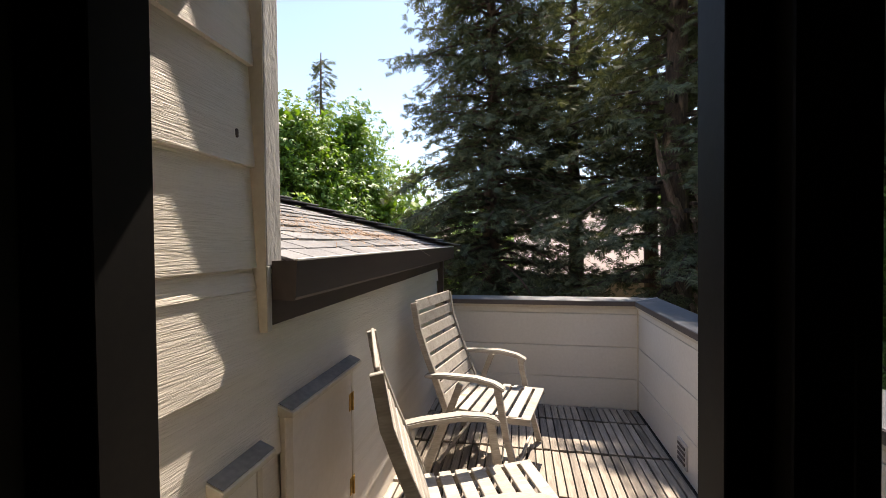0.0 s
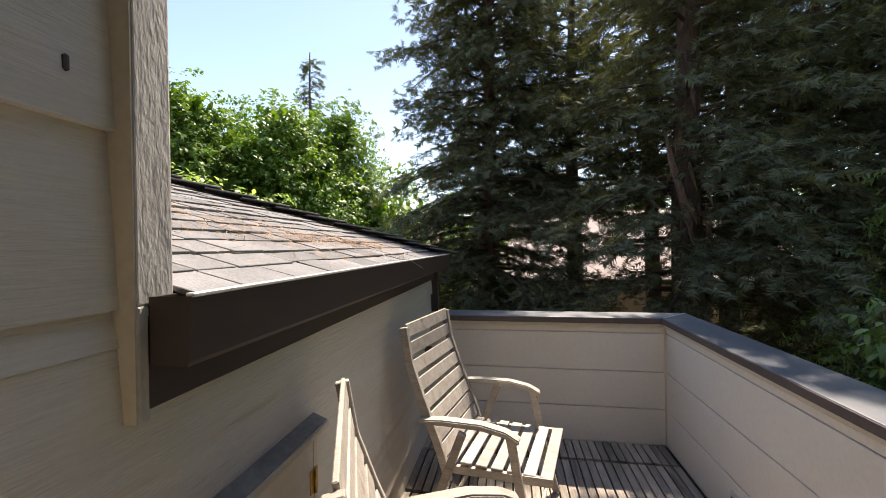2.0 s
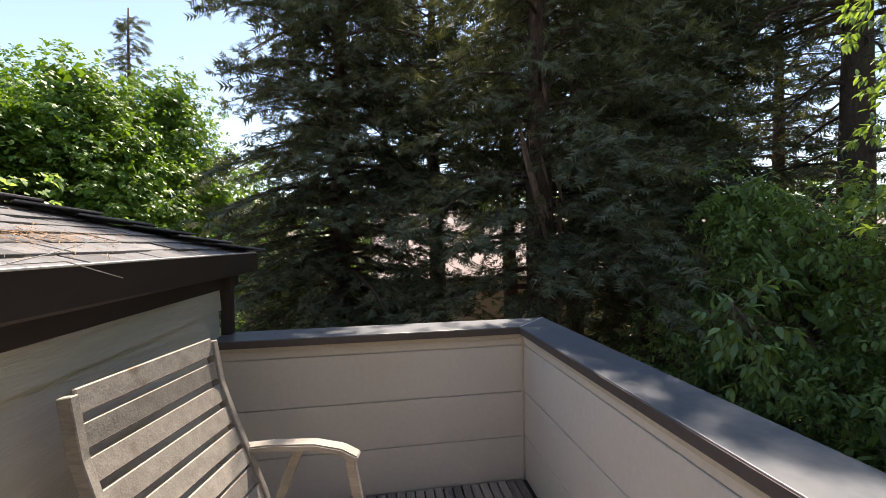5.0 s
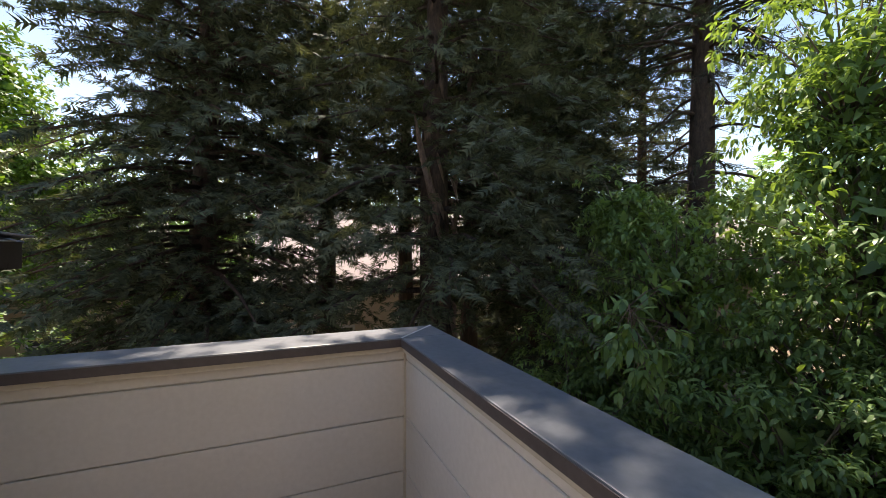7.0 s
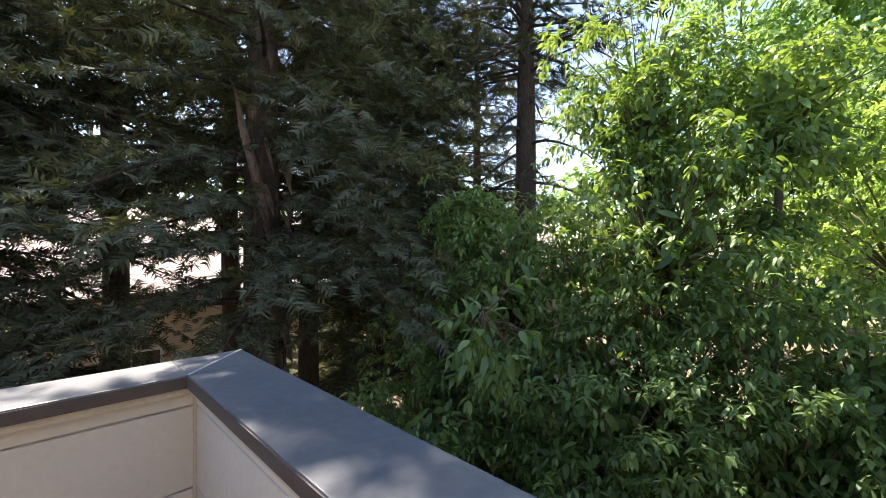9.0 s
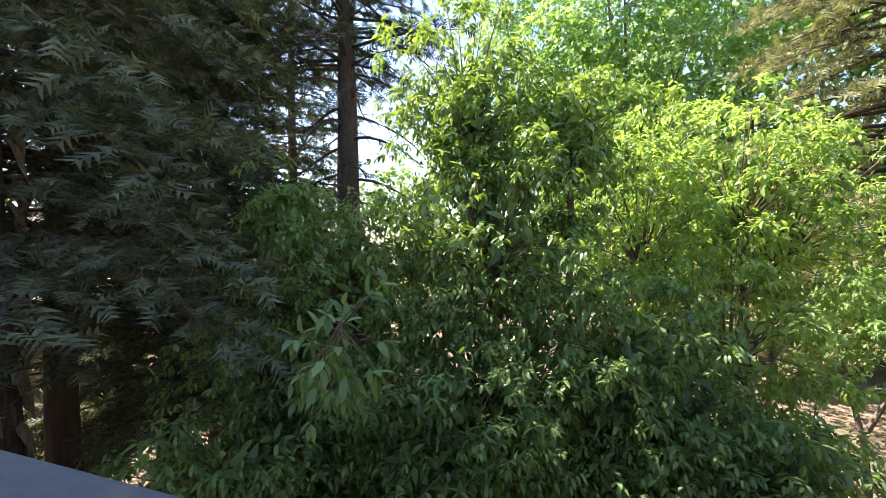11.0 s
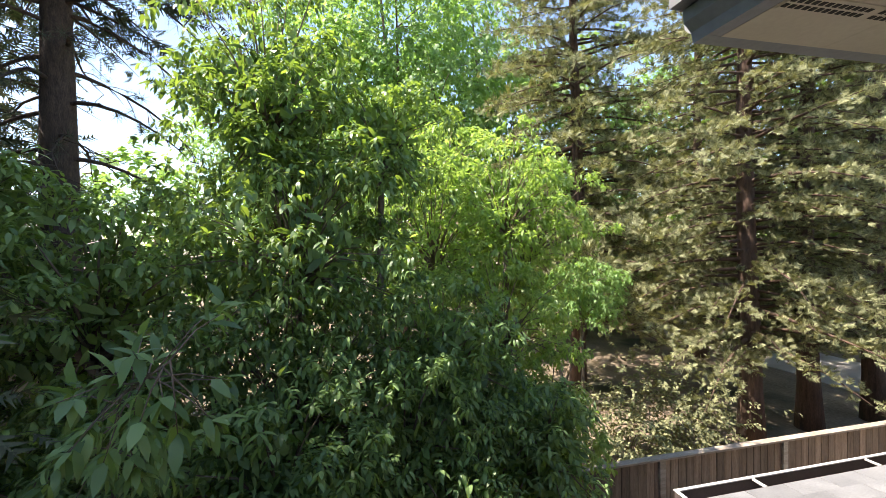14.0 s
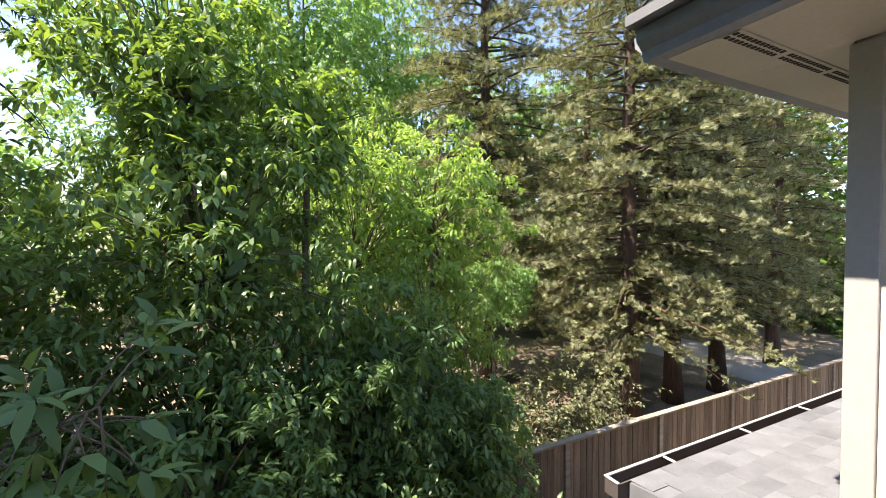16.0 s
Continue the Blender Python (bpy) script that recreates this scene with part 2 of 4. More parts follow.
def plank_path(bm, pts, thick, y0, y1):
    """A board bent in the xz plane: pts its middle line, thick its depth across that line, from y0 to y1."""
    n = len(pts)
    tops, bots = [], []
    for i in range(n):
        a, b = pts[max(i - 1, 0)], pts[min(i + 1, n - 1)]
        dx, dz = b[0] - a[0], b[1] - a[1]
        ln = math.hypot(dx, dz)
        nx, nz = -dz / ln, dx / ln
        t = thick[i] / 2 if isinstance(thick, (list, tuple)) else thick / 2
        x, z = pts[i]
        tops.append([bm.verts.new((x + nx * t, y, z + nz * t)) for y in (y0, y1)])
        bots.append([bm.verts.new((x - nx * t, y, z - nz * t)) for y in (y0, y1)])
    for i in range(n - 1):
        bm.faces.new((tops[i][0], tops[i][1], tops[i + 1][1], tops[i + 1][0]))
        bm.faces.new((bots[i][0], bots[i + 1][0], bots[i + 1][1], bots[i][1]))
        bm.faces.new((tops[i][0], tops[i + 1][0], bots[i + 1][0], bots[i][0]))
        bm.faces.new((tops[i][1], bots[i][1], bots[i + 1][1], tops[i + 1][1]))
    bm.faces.new((tops[0][0], bots[0][0], bots[0][1], tops[0][1]))
    bm.faces.new((tops[-1][0], tops[-1][1], bots[-1][1], bots[-1][0]))
    bmesh.ops.recalc_face_normals(bm, faces=bm.faces)


def soup(name, verts, faces, material):
    """A mesh from arrays: verts (n, 3), faces (m, k)."""
    me = bpy.data.meshes.new(name)
    k = faces.shape[1]
    me.vertices.add(len(verts))
    me.vertices.foreach_set("co", np.ascontiguousarray(verts, dtype=np.float32).ravel())
    me.loops.add(faces.size)
    me.loops.foreach_set("vertex_index", np.ascontiguousarray(faces, dtype=np.int32).ravel())
    me.polygons.add(len(faces))
    me.polygons.foreach_set("loop_start", np.arange(0, faces.size, k, dtype=np.int32))
    me.update(calc_edges=True)
    me.materials.append(material)
    return me


def scatter(tv, tf, pos, ax, up, size):
    """Copies of a template (tv, tf) at pos, its x along ax, its z near up, scaled by size."""
    ax = ax / np.linalg.norm(ax, axis=1, keepdims=True)
    y = np.cross(up, ax)
    y /= np.linalg.norm(y, axis=1, keepdims=True) + 1e-9
    z = np.cross(ax, y)
    R = np.stack([ax, y, z], axis=2)
    v = np.einsum("nij,kj->nki", R, tv) * np.asarray(size).reshape(-1, 1, 1) + pos[:, None, :]
    f = tf[None] + (np.arange(len(pos)) * len(tv))[:, None, None]
    return v.reshape(-1, 3), f.reshape(-1, tf.shape[1])


def spray_template(pairs=4, spread=0.46, width=0.062):
    """A flat feather of narrow leaflets along x, one long."""
    v, f = [], []

    def blade(x, y, dx, dy, w):
        ln = math.hypot(dx, dy)
        px, py = -dy / ln * w, dx / ln * w
        i = len(v)
        v.extend([(x + px, y + py, 0), (x - px, y - py, 0), (x + dx, y + dy, -0.06 * ln)])
        f.append((i, i + 1, i + 2))

    blade(0, 0, 1.0, 0, width * 0.6)
    for i in range(pairs):
        s = 0.12 + 0.75 * i / pairs
        ln = spread * (0.55 + 0.45 * math.sin(math.pi * (0.25 + 0.7 * s)))
        for side in (1, -1):
            blade(s, 0, ln * 0.62, side * ln * 0.75, width)
    return np.array(v, float), np.array(f, int)


LEAF_V = np.array([(0, 0, 0), (0.28, 0.165, 0.06), (0.28, -0.165, 0.06), (0.66, 0.15, -0.02), (0.66, -0.15, -0.02), (1.0, 0, -0.2)], float)
LEAF_F = np.array([(0, 2, 1), (1, 2, 4), (1, 4, 3), (3, 4, 5)], int)
CARD_V = np.array([(0, 0, 0), (0.5, 0.3, 0.06), (0.5, -0.3, 0.06), (1.0, 0, -0.1)], float)
CARD_F = np.array([(0, 2, 1), (1, 2, 3)], int)


def unit(a):
    return a / (np.linalg.norm(a, axis=-1, keepdims=True) + 1e-9)


# ---- trees ----
def conifer(name, label, x, y, z0, height, trunk_r, crown_r, base, limbs, seed, leaf, bark, spray=0.26, pairs=4, per=1.0, power=0.75, lean=(0, 0), droop=0.35, twig_gap=0.16, group="redwoods", gaps=None, tuft=0.0):
    """A redwood: tapered trunk, whorled limbs that sag outwards, flat feathery sprays along their twigs. base: height of the lowest limb over z0."""
    rng = np.random.default_rng(seed)
    root = tagged(new(name), label, "tree", group)
    root.location = (x, y, z0)
    bm = bmesh.new()
    steps = 14
    pts = [(lean[0] * s + 0.05 * math.sin(9 * s + seed), lean[1] * s + 0.05 * math.cos(7 * s + seed), height * s - 0.25 * (s == 0)) for s in [i / steps for i in range(steps + 1)]]
    sweep(bm, pts, [trunk_r * (1.35 if i == 0 else 1.0) * (1 - 0.93 * i / steps) ** 0.8 + 0.012 for i in range(steps + 1)], 11)
    lm = bm
    P, A, U, S = [], [], [], []
    for i in range(limbs):
        f = (i + rng.random()) / limbs
        h = base + (height * 0.98 - base) * f ** 1.05
        ang = i * 2.39996 + rng.normal(0, 0.35)
        lo, hi, chance = gaps if gaps else (0, 0, 0)
        if rng.random() < (chance if lo < h < hi else 0.05):
            continue
        L = crown_r * (1 - f) ** power * rng.uniform(0.62, 1.12) + 0.25
        k = h / height
        o = np.array([lean[0] * k, lean[1] * k, h])
        d = np.array([math.cos(ang), math.sin(ang), 0])
        side = np.array([-d[1], d[0], 0])
        rise, sag, bend = rng.uniform(-0.02, 0.25), droop * rng.uniform(0.6, 1.3), rng.normal(0, 0.12)

        def at(s):
            return o + d * L * s + side * bend * L * s * s + np.array([0, 0, L * (rise * s - sag * s * s)])

        sweep(lm, [tuple(at(s)) for s in (0, 0.3, 0.6, 0.95)], [0.012 + 0.012 * L, 0.010 + 0.008 * L, 0.007 + 0.004 * L, 0.004], 5)
        n = max(3, int(L * (1 - 0.12) / twig_gap * per))
        for j in range(n):
            s = 0.14 + 0.86 * (j + rng.random()) / n
            c = at(s)
            sg = 1 if j % 2 else -1
            tl = (0.22 + 0.42 * L * 0.35 * (1.15 - s)) * rng.uniform(0.6, 1.25)
            td = unit(d * rng.uniform(0.5, 1.1) + side * sg * rng.uniform(0.35, 1.0) + np.array([0, 0, rng.normal(-0.12, 0.22)]))
            m = max(2, int(tl / (spray * 0.3)))
            for q in range(m):
                r = (q + 0.6) / m
                p = c + td * tl * r + np.array([0, 0, -0.16 * tl * r * r])
                yaw = (1 if q % 2 else -1) * rng.uniform(0.3, 0.9)
                a = unit(td * math.cos(yaw) + np.cross([0, 0, 1], td) * math.sin(yaw) + np.array([0, 0, rng.normal(-0.3 + tuft, 0.35)]) + rng.normal(0, 0.22 + 0.7 * tuft, 3))
                P.append(p), A.append(a), U.append(unit(np.array([rng.normal(0, 0.6 + tuft), rng.normal(0, 0.6 + tuft), 1.0]))), S.append(spray * rng.uniform(0.6, 1.25))
    part("trunk", lm, bark, root, smooth=True)
    tv, tf = spray_template(pairs, 0.46 if pairs > 3 else 0.55, 0.062 if pairs > 3 else 0.08)
    v, fc = scatter(tv, tf, np.array(P), np.array(A), np.array(U), np.array(S))
    crown = new("crown", soup("crown", v, fc, leaf))
    crown.parent = root
    crown["kind"] = "stuff"
    return root


def broadleaf(name, label, x, y, z0, lobes, seed, leaf, bark, leaf_size, shoots, per_shoot, trunk_r, card=True, shoot_len=0.4, droop=0.35, stems=1, group="", shell=0.55, category="tree", clump=0.5, per_clump=14, inner=0):
    """A leafy tree or bush: stems that fork towards lobes of foliage, and leaves along drooping shoots on the lobes' uneven shells. Lobes in world metres: x, y, z, rx, ry, rz, density."""
    rng = np.random.default_rng(seed)
    root = tagged(new(name), label, category, group)
    root.location = (x, y, z0)
    org = np.array([x, y, z0])
    lm = bmesh.new()
    P, A, U, S = [], [], [], []
    tot = sum(o[6] * (o[3] * o[4] * o[5]) ** (2 / 3) for o in lobes)
    for li, (cx, cy, cz, rx, ry, rz, dens) in enumerate(lobes):
        c = np.array([cx, cy, cz]) - org
        foot = np.array([rng.normal(0, 0.12 * stems), rng.normal(0, 0.12 * stems), -0.1])
        mid = foot * 0.5 + np.array([c[0] * 0.25, c[1] * 0.25, c[2] * 0.5])
        w = trunk_r * (1.0 if li == 0 else 0.6)
        sweep(lm, [tuple(foot), tuple(mid), tuple(c * [0.7, 0.7, 0.85]), tuple(c + [0, 0, rz * 0.3])], [w, w * 0.75, w * 0.5, w * 0.2], 7)
        for k in range(7):
            e = unit(rng.normal(0, 1, 3)) * [rx, ry, rz] * 0.8
            b = c + [0, 0, -rz * 0.25]
            sweep(lm, [tuple(b), tuple(b + e * 0.5 + [0, 0, 0.1]), tuple(b + e)], [w * 0.3, w * 0.2, w * 0.06], 5)
        n = int(shoots * dens * (rx * ry * rz) ** (2 / 3) / tot)
        nc = max(10, n // per_clump)
        cd = unit(rng.normal(0, 1, (nc, 3)))
        bumps = np.array([noise.noise(Vector(q * 2.1) + Vector((li * 7.3, seed, 0))) + 0.5 * noise.noise(Vector(q * 5.3) + Vector((li * 3.1, seed, 5))) for q in cd])
        rad = (shell + (1 - shell) * rng.random(nc) ** 0.5) * (1 + 0.34 * bumps)
        pick = rng.integers(0, nc, n)
        dirs = cd[pick]
        spread = rng.normal(0, clump, (n, 3)) * rng.uniform(0.6, 1.3, nc)[pick][:, None]
        base = c + dirs * np.array([rx, ry, rz]) * rad[pick][:, None] + spread
        sdir = unit(dirs * 0.7 + unit(spread) * 0.8 + rng.normal(0, 0.35, (n, 3)) + np.array([0, 0, 0.15]))
        ln = shoot_len * rng.uniform(0.6, 1.2, n)
        for q in range(per_shoot):
            s = 0.25 + 0.75 * (q + 0.4) / per_shoot
            p = base + sdir * (ln * s)[:, None] + np.stack([np.zeros(n), np.zeros(n), -droop * ln * s * s], 1)
            ang = q * 2.4 + rng.normal(0, 0.4, n)
            o1 = unit(np.cross(sdir, rng.normal(0, 0.15, (n, 3)) + [0.03, 0.02, 1]))
            o2 = np.cross(sdir, o1)
            a = unit(sdir * 0.55 + o1 * np.cos(ang)[:, None] + o2 * np.sin(ang)[:, None] * 0.6 + np.array([0, 0, -droop * 1.5]) + rng.normal(0, 0.2, (n, 3)))
            P.append(p), A.append(a), U.append(unit(rng.normal(0, 0.4, (n, 3)) + np.array([0, 0, 1.0]) + dirs * 0.4)), S.append(leaf_size * rng.uniform(0.6, 1.2, n))
    part("trunk", lm, bark, root, smooth=True)
    if inner:
        n = inner * len(lobes)
        lb = np.array([o[:6] for o in lobes])[rng.integers(0, len(lobes), n)]
        p = lb[:, :3] - org + unit(rng.normal(0, 1, (n, 3))) * lb[:, 3:6] * (rng.random((n, 1)) ** 0.5) * 0.55
        v, fc = scatter(CARD_V, CARD_F, p, unit(rng.normal(0, 1, (n, 3))), unit(rng.normal(0, 1, (n, 3)) + 0.01), leaf_size * rng.uniform(1.6, 3.0, n))
        core = new("inner_foliage", soup("inner_foliage", v, fc, leaf))
        core.parent = root
        core["kind"] = "stuff"
    tv, tf = (CARD_V, CARD_F) if card else (LEAF_V, LEAF_F)
    v, fc = scatter(tv, tf, np.concatenate(P), np.concatenate(A), np.concatenate(U), np.concatenate(S))
    crown = new("crown" if category == "tree" else "leaves", soup("crown", v, fc, leaf))
    crown.parent = root
    crown["kind"] = "stuff"
    return root


def whorled_bush(name, label, x, y, z0, lobes, seed, leaf, bark, leaf_size, tufts, category="bush", group="", leaves=7, clump=0.27, whorls=19, inner=800, hang=0.6):
    """A broad-leaved bush: twigs fork from each lobe's heart to tufts on its uneven shell; a tuft is a small dome of leaf whorls that hang outwards. tufts: how many to a square metre. Lobes in world metres: x, y, z, rx, ry, rz, density."""
    rng = np.random.default_rng(seed)
    root = tagged(new(name), label, category, group)
    root.location = (x, y, z0)
    org = np.array([x, y, z0])
    wood = bmesh.new()
    P, A, U, S = [], [], [], []
    for li, (cx, cy, cz, rx, ry, rz, dens) in enumerate(lobes):
        c, r = np.array([cx, cy, cz]) - org, np.array([rx, ry, rz])
        foot = np.array([rng.normal(0, 0.3), rng.normal(0, 0.3), -0.1])
        heart = c + [0, 0, -0.3 * rz]
        sweep(wood, [tuple(foot), tuple(foot * 0.6 + heart * [0.3, 0.3, 0.5]), tuple(heart)], [0.06, 0.045, 0.028], 7)
        area = 4 * math.pi * (((rx * ry) ** 1.6 + (rx * rz) ** 1.6 + (ry * rz) ** 1.6) / 3) ** (1 / 1.6)
        nc = max(6, int(area * tufts * dens))
        k = np.arange(nc) + 0.5
        ph, th = np.arccos(1 - 2 * k / nc), math.pi * (1 + 5 ** 0.5) * k
        d = unit(np.stack([np.cos(th) * np.sin(ph), np.sin(th) * np.sin(ph), np.cos(ph)], 1) + rng.normal(0, 0.2, (nc, 3)))
        bumps = np.array([noise.noise(Vector(q * 1.7) + Vector((li * 7.3, seed, 0))) + 0.5 * noise.noise(Vector(q * 4.3) + Vector((li * 3.1, seed, 5))) for q in d])
        p = c + d * r * ((0.9 + 0.42 * bumps) * rng.uniform(0.66, 1.1, nc))[:, None]
        for q in range(nc):
            m = heart * 0.45 + p[q] * 0.55 + np.array([0, 0, 0.12])
            sweep(wood, [tuple(heart), tuple(m), tuple(p[q])], [0.016, 0.008, 0.003], 4)
        n = nc * whorls
        pick = np.repeat(np.arange(nc), whorls)
        dome = unit(rng.normal(0, 1, (n, 3)) + d[pick] * 0.6 + [0, 0, 0.55])
        off = dome * clump * [1, 1, 0.62] * rng.uniform(0.55, 1.4, nc)[pick][:, None] * rng.uniform(0.5, 1.15, n)[:, None]
        base = p[pick] + off - np.stack([np.zeros(n), np.zeros(n), 0.9 * (off[:, 0] ** 2 + off[:, 1] ** 2)], 1)
        ax = unit(dome + rng.normal(0, 0.25, (n, 3)))
        o1 = unit(np.cross(ax, rng.normal(0, 0.2, (n, 3)) + [0.05, 0.03, 1]))
        o2 = np.cross(ax, o1)
        turn, size = rng.uniform(0, 6.28, n), leaf_size * rng.uniform(0.8, 1.2, n)
        for q in range(leaves):
            ang = turn + q * 6.283 / leaves * (1.0 if q < leaves - 1 else 0.6) + rng.normal(0, 0.22, n)
            radial = o1 * np.cos(ang)[:, None] + o2 * np.sin(ang)[:, None]
            sag = hang * rng.uniform(0.6, 1.3, n)
            a = unit(radial + ax * rng.uniform(0.1, 0.7, n)[:, None] - np.stack([np.zeros(n), np.zeros(n), sag], 1))
            P.append(base + ax * (rng.uniform(-0.05, 0.05, n))[:, None]), A.append(a)
            U.append(unit(np.array([0, 0, 1.0]) + radial * 0.5 + rng.normal(0, 0.18, (n, 3)))), S.append(size * rng.uniform(0.7, 1.15, n))
    part("trunk", wood, bark, root, "thin grey forking stems", smooth=True)
    n = inner * len(lobes)
    if n:
        lb = np.array([o[:6] for o in lobes])[rng.integers(0, len(lobes), n)]
        p = lb[:, :3] - org + unit(rng.normal(0, 1, (n, 3))) * lb[:, 3:6] * (rng.random((n, 1)) ** 0.5) * 0.62
        v, fc = scatter(LEAF_V, LEAF_F, p, unit(rng.normal(0, 1, (n, 3)) - [0, 0, 0.6]), unit(rng.normal(0, 0.6, (n, 3)) + [0, 0, 1]), leaf_size * rng.uniform(1.2, 2.4, n))
        core = new("inner_foliage", soup("inner_foliage", v, fc, leaf))
        core.parent = root
        core["kind"] = "stuff"
    v, fc = scatter(LEAF_V, LEAF_F, np.concatenate(P), np.concatenate(A), np.concatenate(U), np.concatenate(S))
    crown = new("leaves" if category == "bush" else "crown", soup("crown", v, fc, leaf))
    crown.parent = root
    crown["kind"] = "stuff"
    return root


# ---- the house and balcony ----
GROUND = -3.5
WX = -0.77   # face of the side wall
FY = 3.76    # inner face of the front parapet
RX = 1.14    # inner face of the long parapet
HY = 0.46    # outer face of the house wall with the door

ground = tagged(part("ground", boxes((-900, -900, GROUND - 0.3, 900, 900, GROUND)), M["ground"]), "dry brown ground with leaf litter", "ground", kind="structure")
setting("floor", [(WX - 0.02, HY, -0.16, RX + 0.1, FY + 0.1, -0.035)], M["underlay"], "dark membrane under the wooden deck slats", "floor")
# lower storey under the balcony and side wing
setting("wall_lower", [(-4.6, -4.5, GROUND, RX + 0.17, HY + 3.45, -0.16)], M["panel"], "cream painted lower storey wall", "wall")

setting("wall_house", [(-0.97, HY - 0.16, -0.2, -0.66, HY, 3.2), (-0.66, HY - 0.16, 2.08, 1.08, HY, 3.2), (1.08, HY - 0.16, -0.2, 1.895, HY, 3.2)], M["siding"], "cream painted house wall beside the door", "wall")
setting("wall_house_side", [(1.70, -9, -0.2, 1.895, HY - 0.16, 3.2)], M["siding"], "cream painted house side wall", "wall")
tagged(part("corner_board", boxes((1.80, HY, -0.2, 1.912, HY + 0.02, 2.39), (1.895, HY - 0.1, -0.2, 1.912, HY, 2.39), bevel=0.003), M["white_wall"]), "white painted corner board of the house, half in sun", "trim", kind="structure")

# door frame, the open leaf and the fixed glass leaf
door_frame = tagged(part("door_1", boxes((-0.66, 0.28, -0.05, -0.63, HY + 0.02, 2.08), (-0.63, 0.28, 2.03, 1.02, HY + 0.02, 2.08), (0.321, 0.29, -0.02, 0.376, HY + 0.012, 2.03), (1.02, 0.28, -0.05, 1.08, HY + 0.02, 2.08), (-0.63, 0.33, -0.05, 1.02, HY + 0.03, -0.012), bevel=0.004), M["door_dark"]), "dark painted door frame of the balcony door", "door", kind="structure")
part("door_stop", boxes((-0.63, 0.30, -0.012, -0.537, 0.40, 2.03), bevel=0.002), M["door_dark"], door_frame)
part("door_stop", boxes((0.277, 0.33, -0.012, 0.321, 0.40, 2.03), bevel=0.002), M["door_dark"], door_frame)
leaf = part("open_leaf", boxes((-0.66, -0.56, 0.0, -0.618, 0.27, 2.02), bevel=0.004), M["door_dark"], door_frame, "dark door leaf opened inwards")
bm = bmesh.new()
bmesh.ops.create_uvsphere(bm, u_segments=14, v_segments=8, radius=0.028, matrix=Matrix.Translation((-0.575, 0.20, 1.0)))
sweep(bm, [(-0.618, 0.20, 1.0), (-0.58, 0.20, 1.0)], [0.012, 0.012], 8)
part("knob", bm, M["brown"], leaf, "dark round knob", smooth=True)
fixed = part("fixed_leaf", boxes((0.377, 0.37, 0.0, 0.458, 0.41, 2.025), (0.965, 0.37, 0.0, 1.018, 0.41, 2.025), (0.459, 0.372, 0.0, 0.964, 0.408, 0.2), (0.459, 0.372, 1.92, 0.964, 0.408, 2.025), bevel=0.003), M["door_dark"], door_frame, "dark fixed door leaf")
pane = part("pane", boxes((0.459, 0.386, 0.2, 0.964, 0.392, 1.92)), M["glass"], fixed, "clear glass pane")
pane.visible_shadow = False

# the room behind the door, its dimness put into dark wall and ceiling colours
setting("room_walls", [(-2.4, -4.0, -0.05, -2.3, HY - 0.16, 2.6), (1.6, -4.0, -0.05, 1.7, HY - 0.16, 2.6), (-2.4, -4.1, -0.05, 1.7, -4.0, 2.6), (-2.3, HY - 0.2, -0.05, -0.97, HY - 0.16, 2.6)], M["room"], "room wall with its dimness put into the colour", "wall")
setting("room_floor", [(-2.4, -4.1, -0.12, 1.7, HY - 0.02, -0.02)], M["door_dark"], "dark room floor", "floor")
setting("ceiling", [(-2.4, -4.1, 2.6, 1.7, HY - 0.16, 2.7)], M["room"], "room ceiling with its dimness put into the colour", "ceiling")

# side wall: lapped boards, upper part up to the corner trim, then lower under the eave
side = tagged(part("wall_side", boxes((WX - 0.2, HY - 0.16, -0.2, WX - 0.02, 1.055, 3.4), (WX - 0.2, 1.055, -0.2, WX - 0.02, 3.88, 1.46)), M["panel"]), "cream painted side wall with lapped siding boards", "wall", kind="structure")


def lap_board(name, y0, y1, z0, z1, parent, material, butt=0.021, top=0.002, x=WX):
    bm = bmesh.new()
    v = [bm.verts.new(c) for c in ((x - 0.02, y0, z0), (x - 0.02 + butt, y0, z0), (x - 0.02 + top, y0, z1), (x - 0.02, y0, z1), (x - 0.02, y1, z0), (x - 0.02 + butt, y1, z0), (x - 0.02 + top, y1, z1), (x - 0.02, y1, z1))]
    for f in ((0, 1, 2, 3), (7, 6, 5, 4), (0, 4, 5, 1), (1, 5, 6, 2), (2, 6, 7, 3)):
        bm.faces.new([v[i] for i in f])
    bmesh.ops.recalc_face_normals(bm, faces=bm.faces)
    return part(name, bm, material, parent)


for k in range(-4, 7):
    z = 1.15 + 0.32 * k
    if z < 1.0:
        lap_board("siding_board", HY, 3.88, max(z, -0.1), z + 0.322, side, M["siding"], x=WX + 0.014)
    elif z < 1.2:
        lap_board("siding_board", HY, 3.88, z, 1.40, side, M["siding"], x=WX + 0.014)
        lap_board("siding_board", HY, 0.99, 1.402, z + 0.322, side, M["siding"])
    else:
        lap_board("siding_board", HY, 0.99, z, z + 0.322, side, M["siding"])
trim_c = tagged(part("trim_corner", boxes((WX - 0.04, 0.99, 1.475, WX + 0.035, 1.07, 3.4), (WX - 0.04, 0.99, 1.262, WX + 0.036, 1.012, 1.475), bevel=0.004), M["rough_trim"]), "rough sawn grey corner trim board", "trim", kind="structure")
part("painted_edge", boxes((WX - 0.03, 0.9865, 1.262, WX + 0.033, 0.9895, 3.39)), M["cream"], trim_c, "cream painted edge")
setting("wall_upper_end", [(-4.6, 0.96, 1.3, WX - 0.05, 1.06, 3.4)], M["siding"], "cream painted upper wall above the shingle roof", "wall")
setting("wall_wing_end", [(-4.6, 3.78, GROUND, WX - 0.02, 3.88, 1.4)], M["siding"], "cream painted end wall of the wing", "wall")

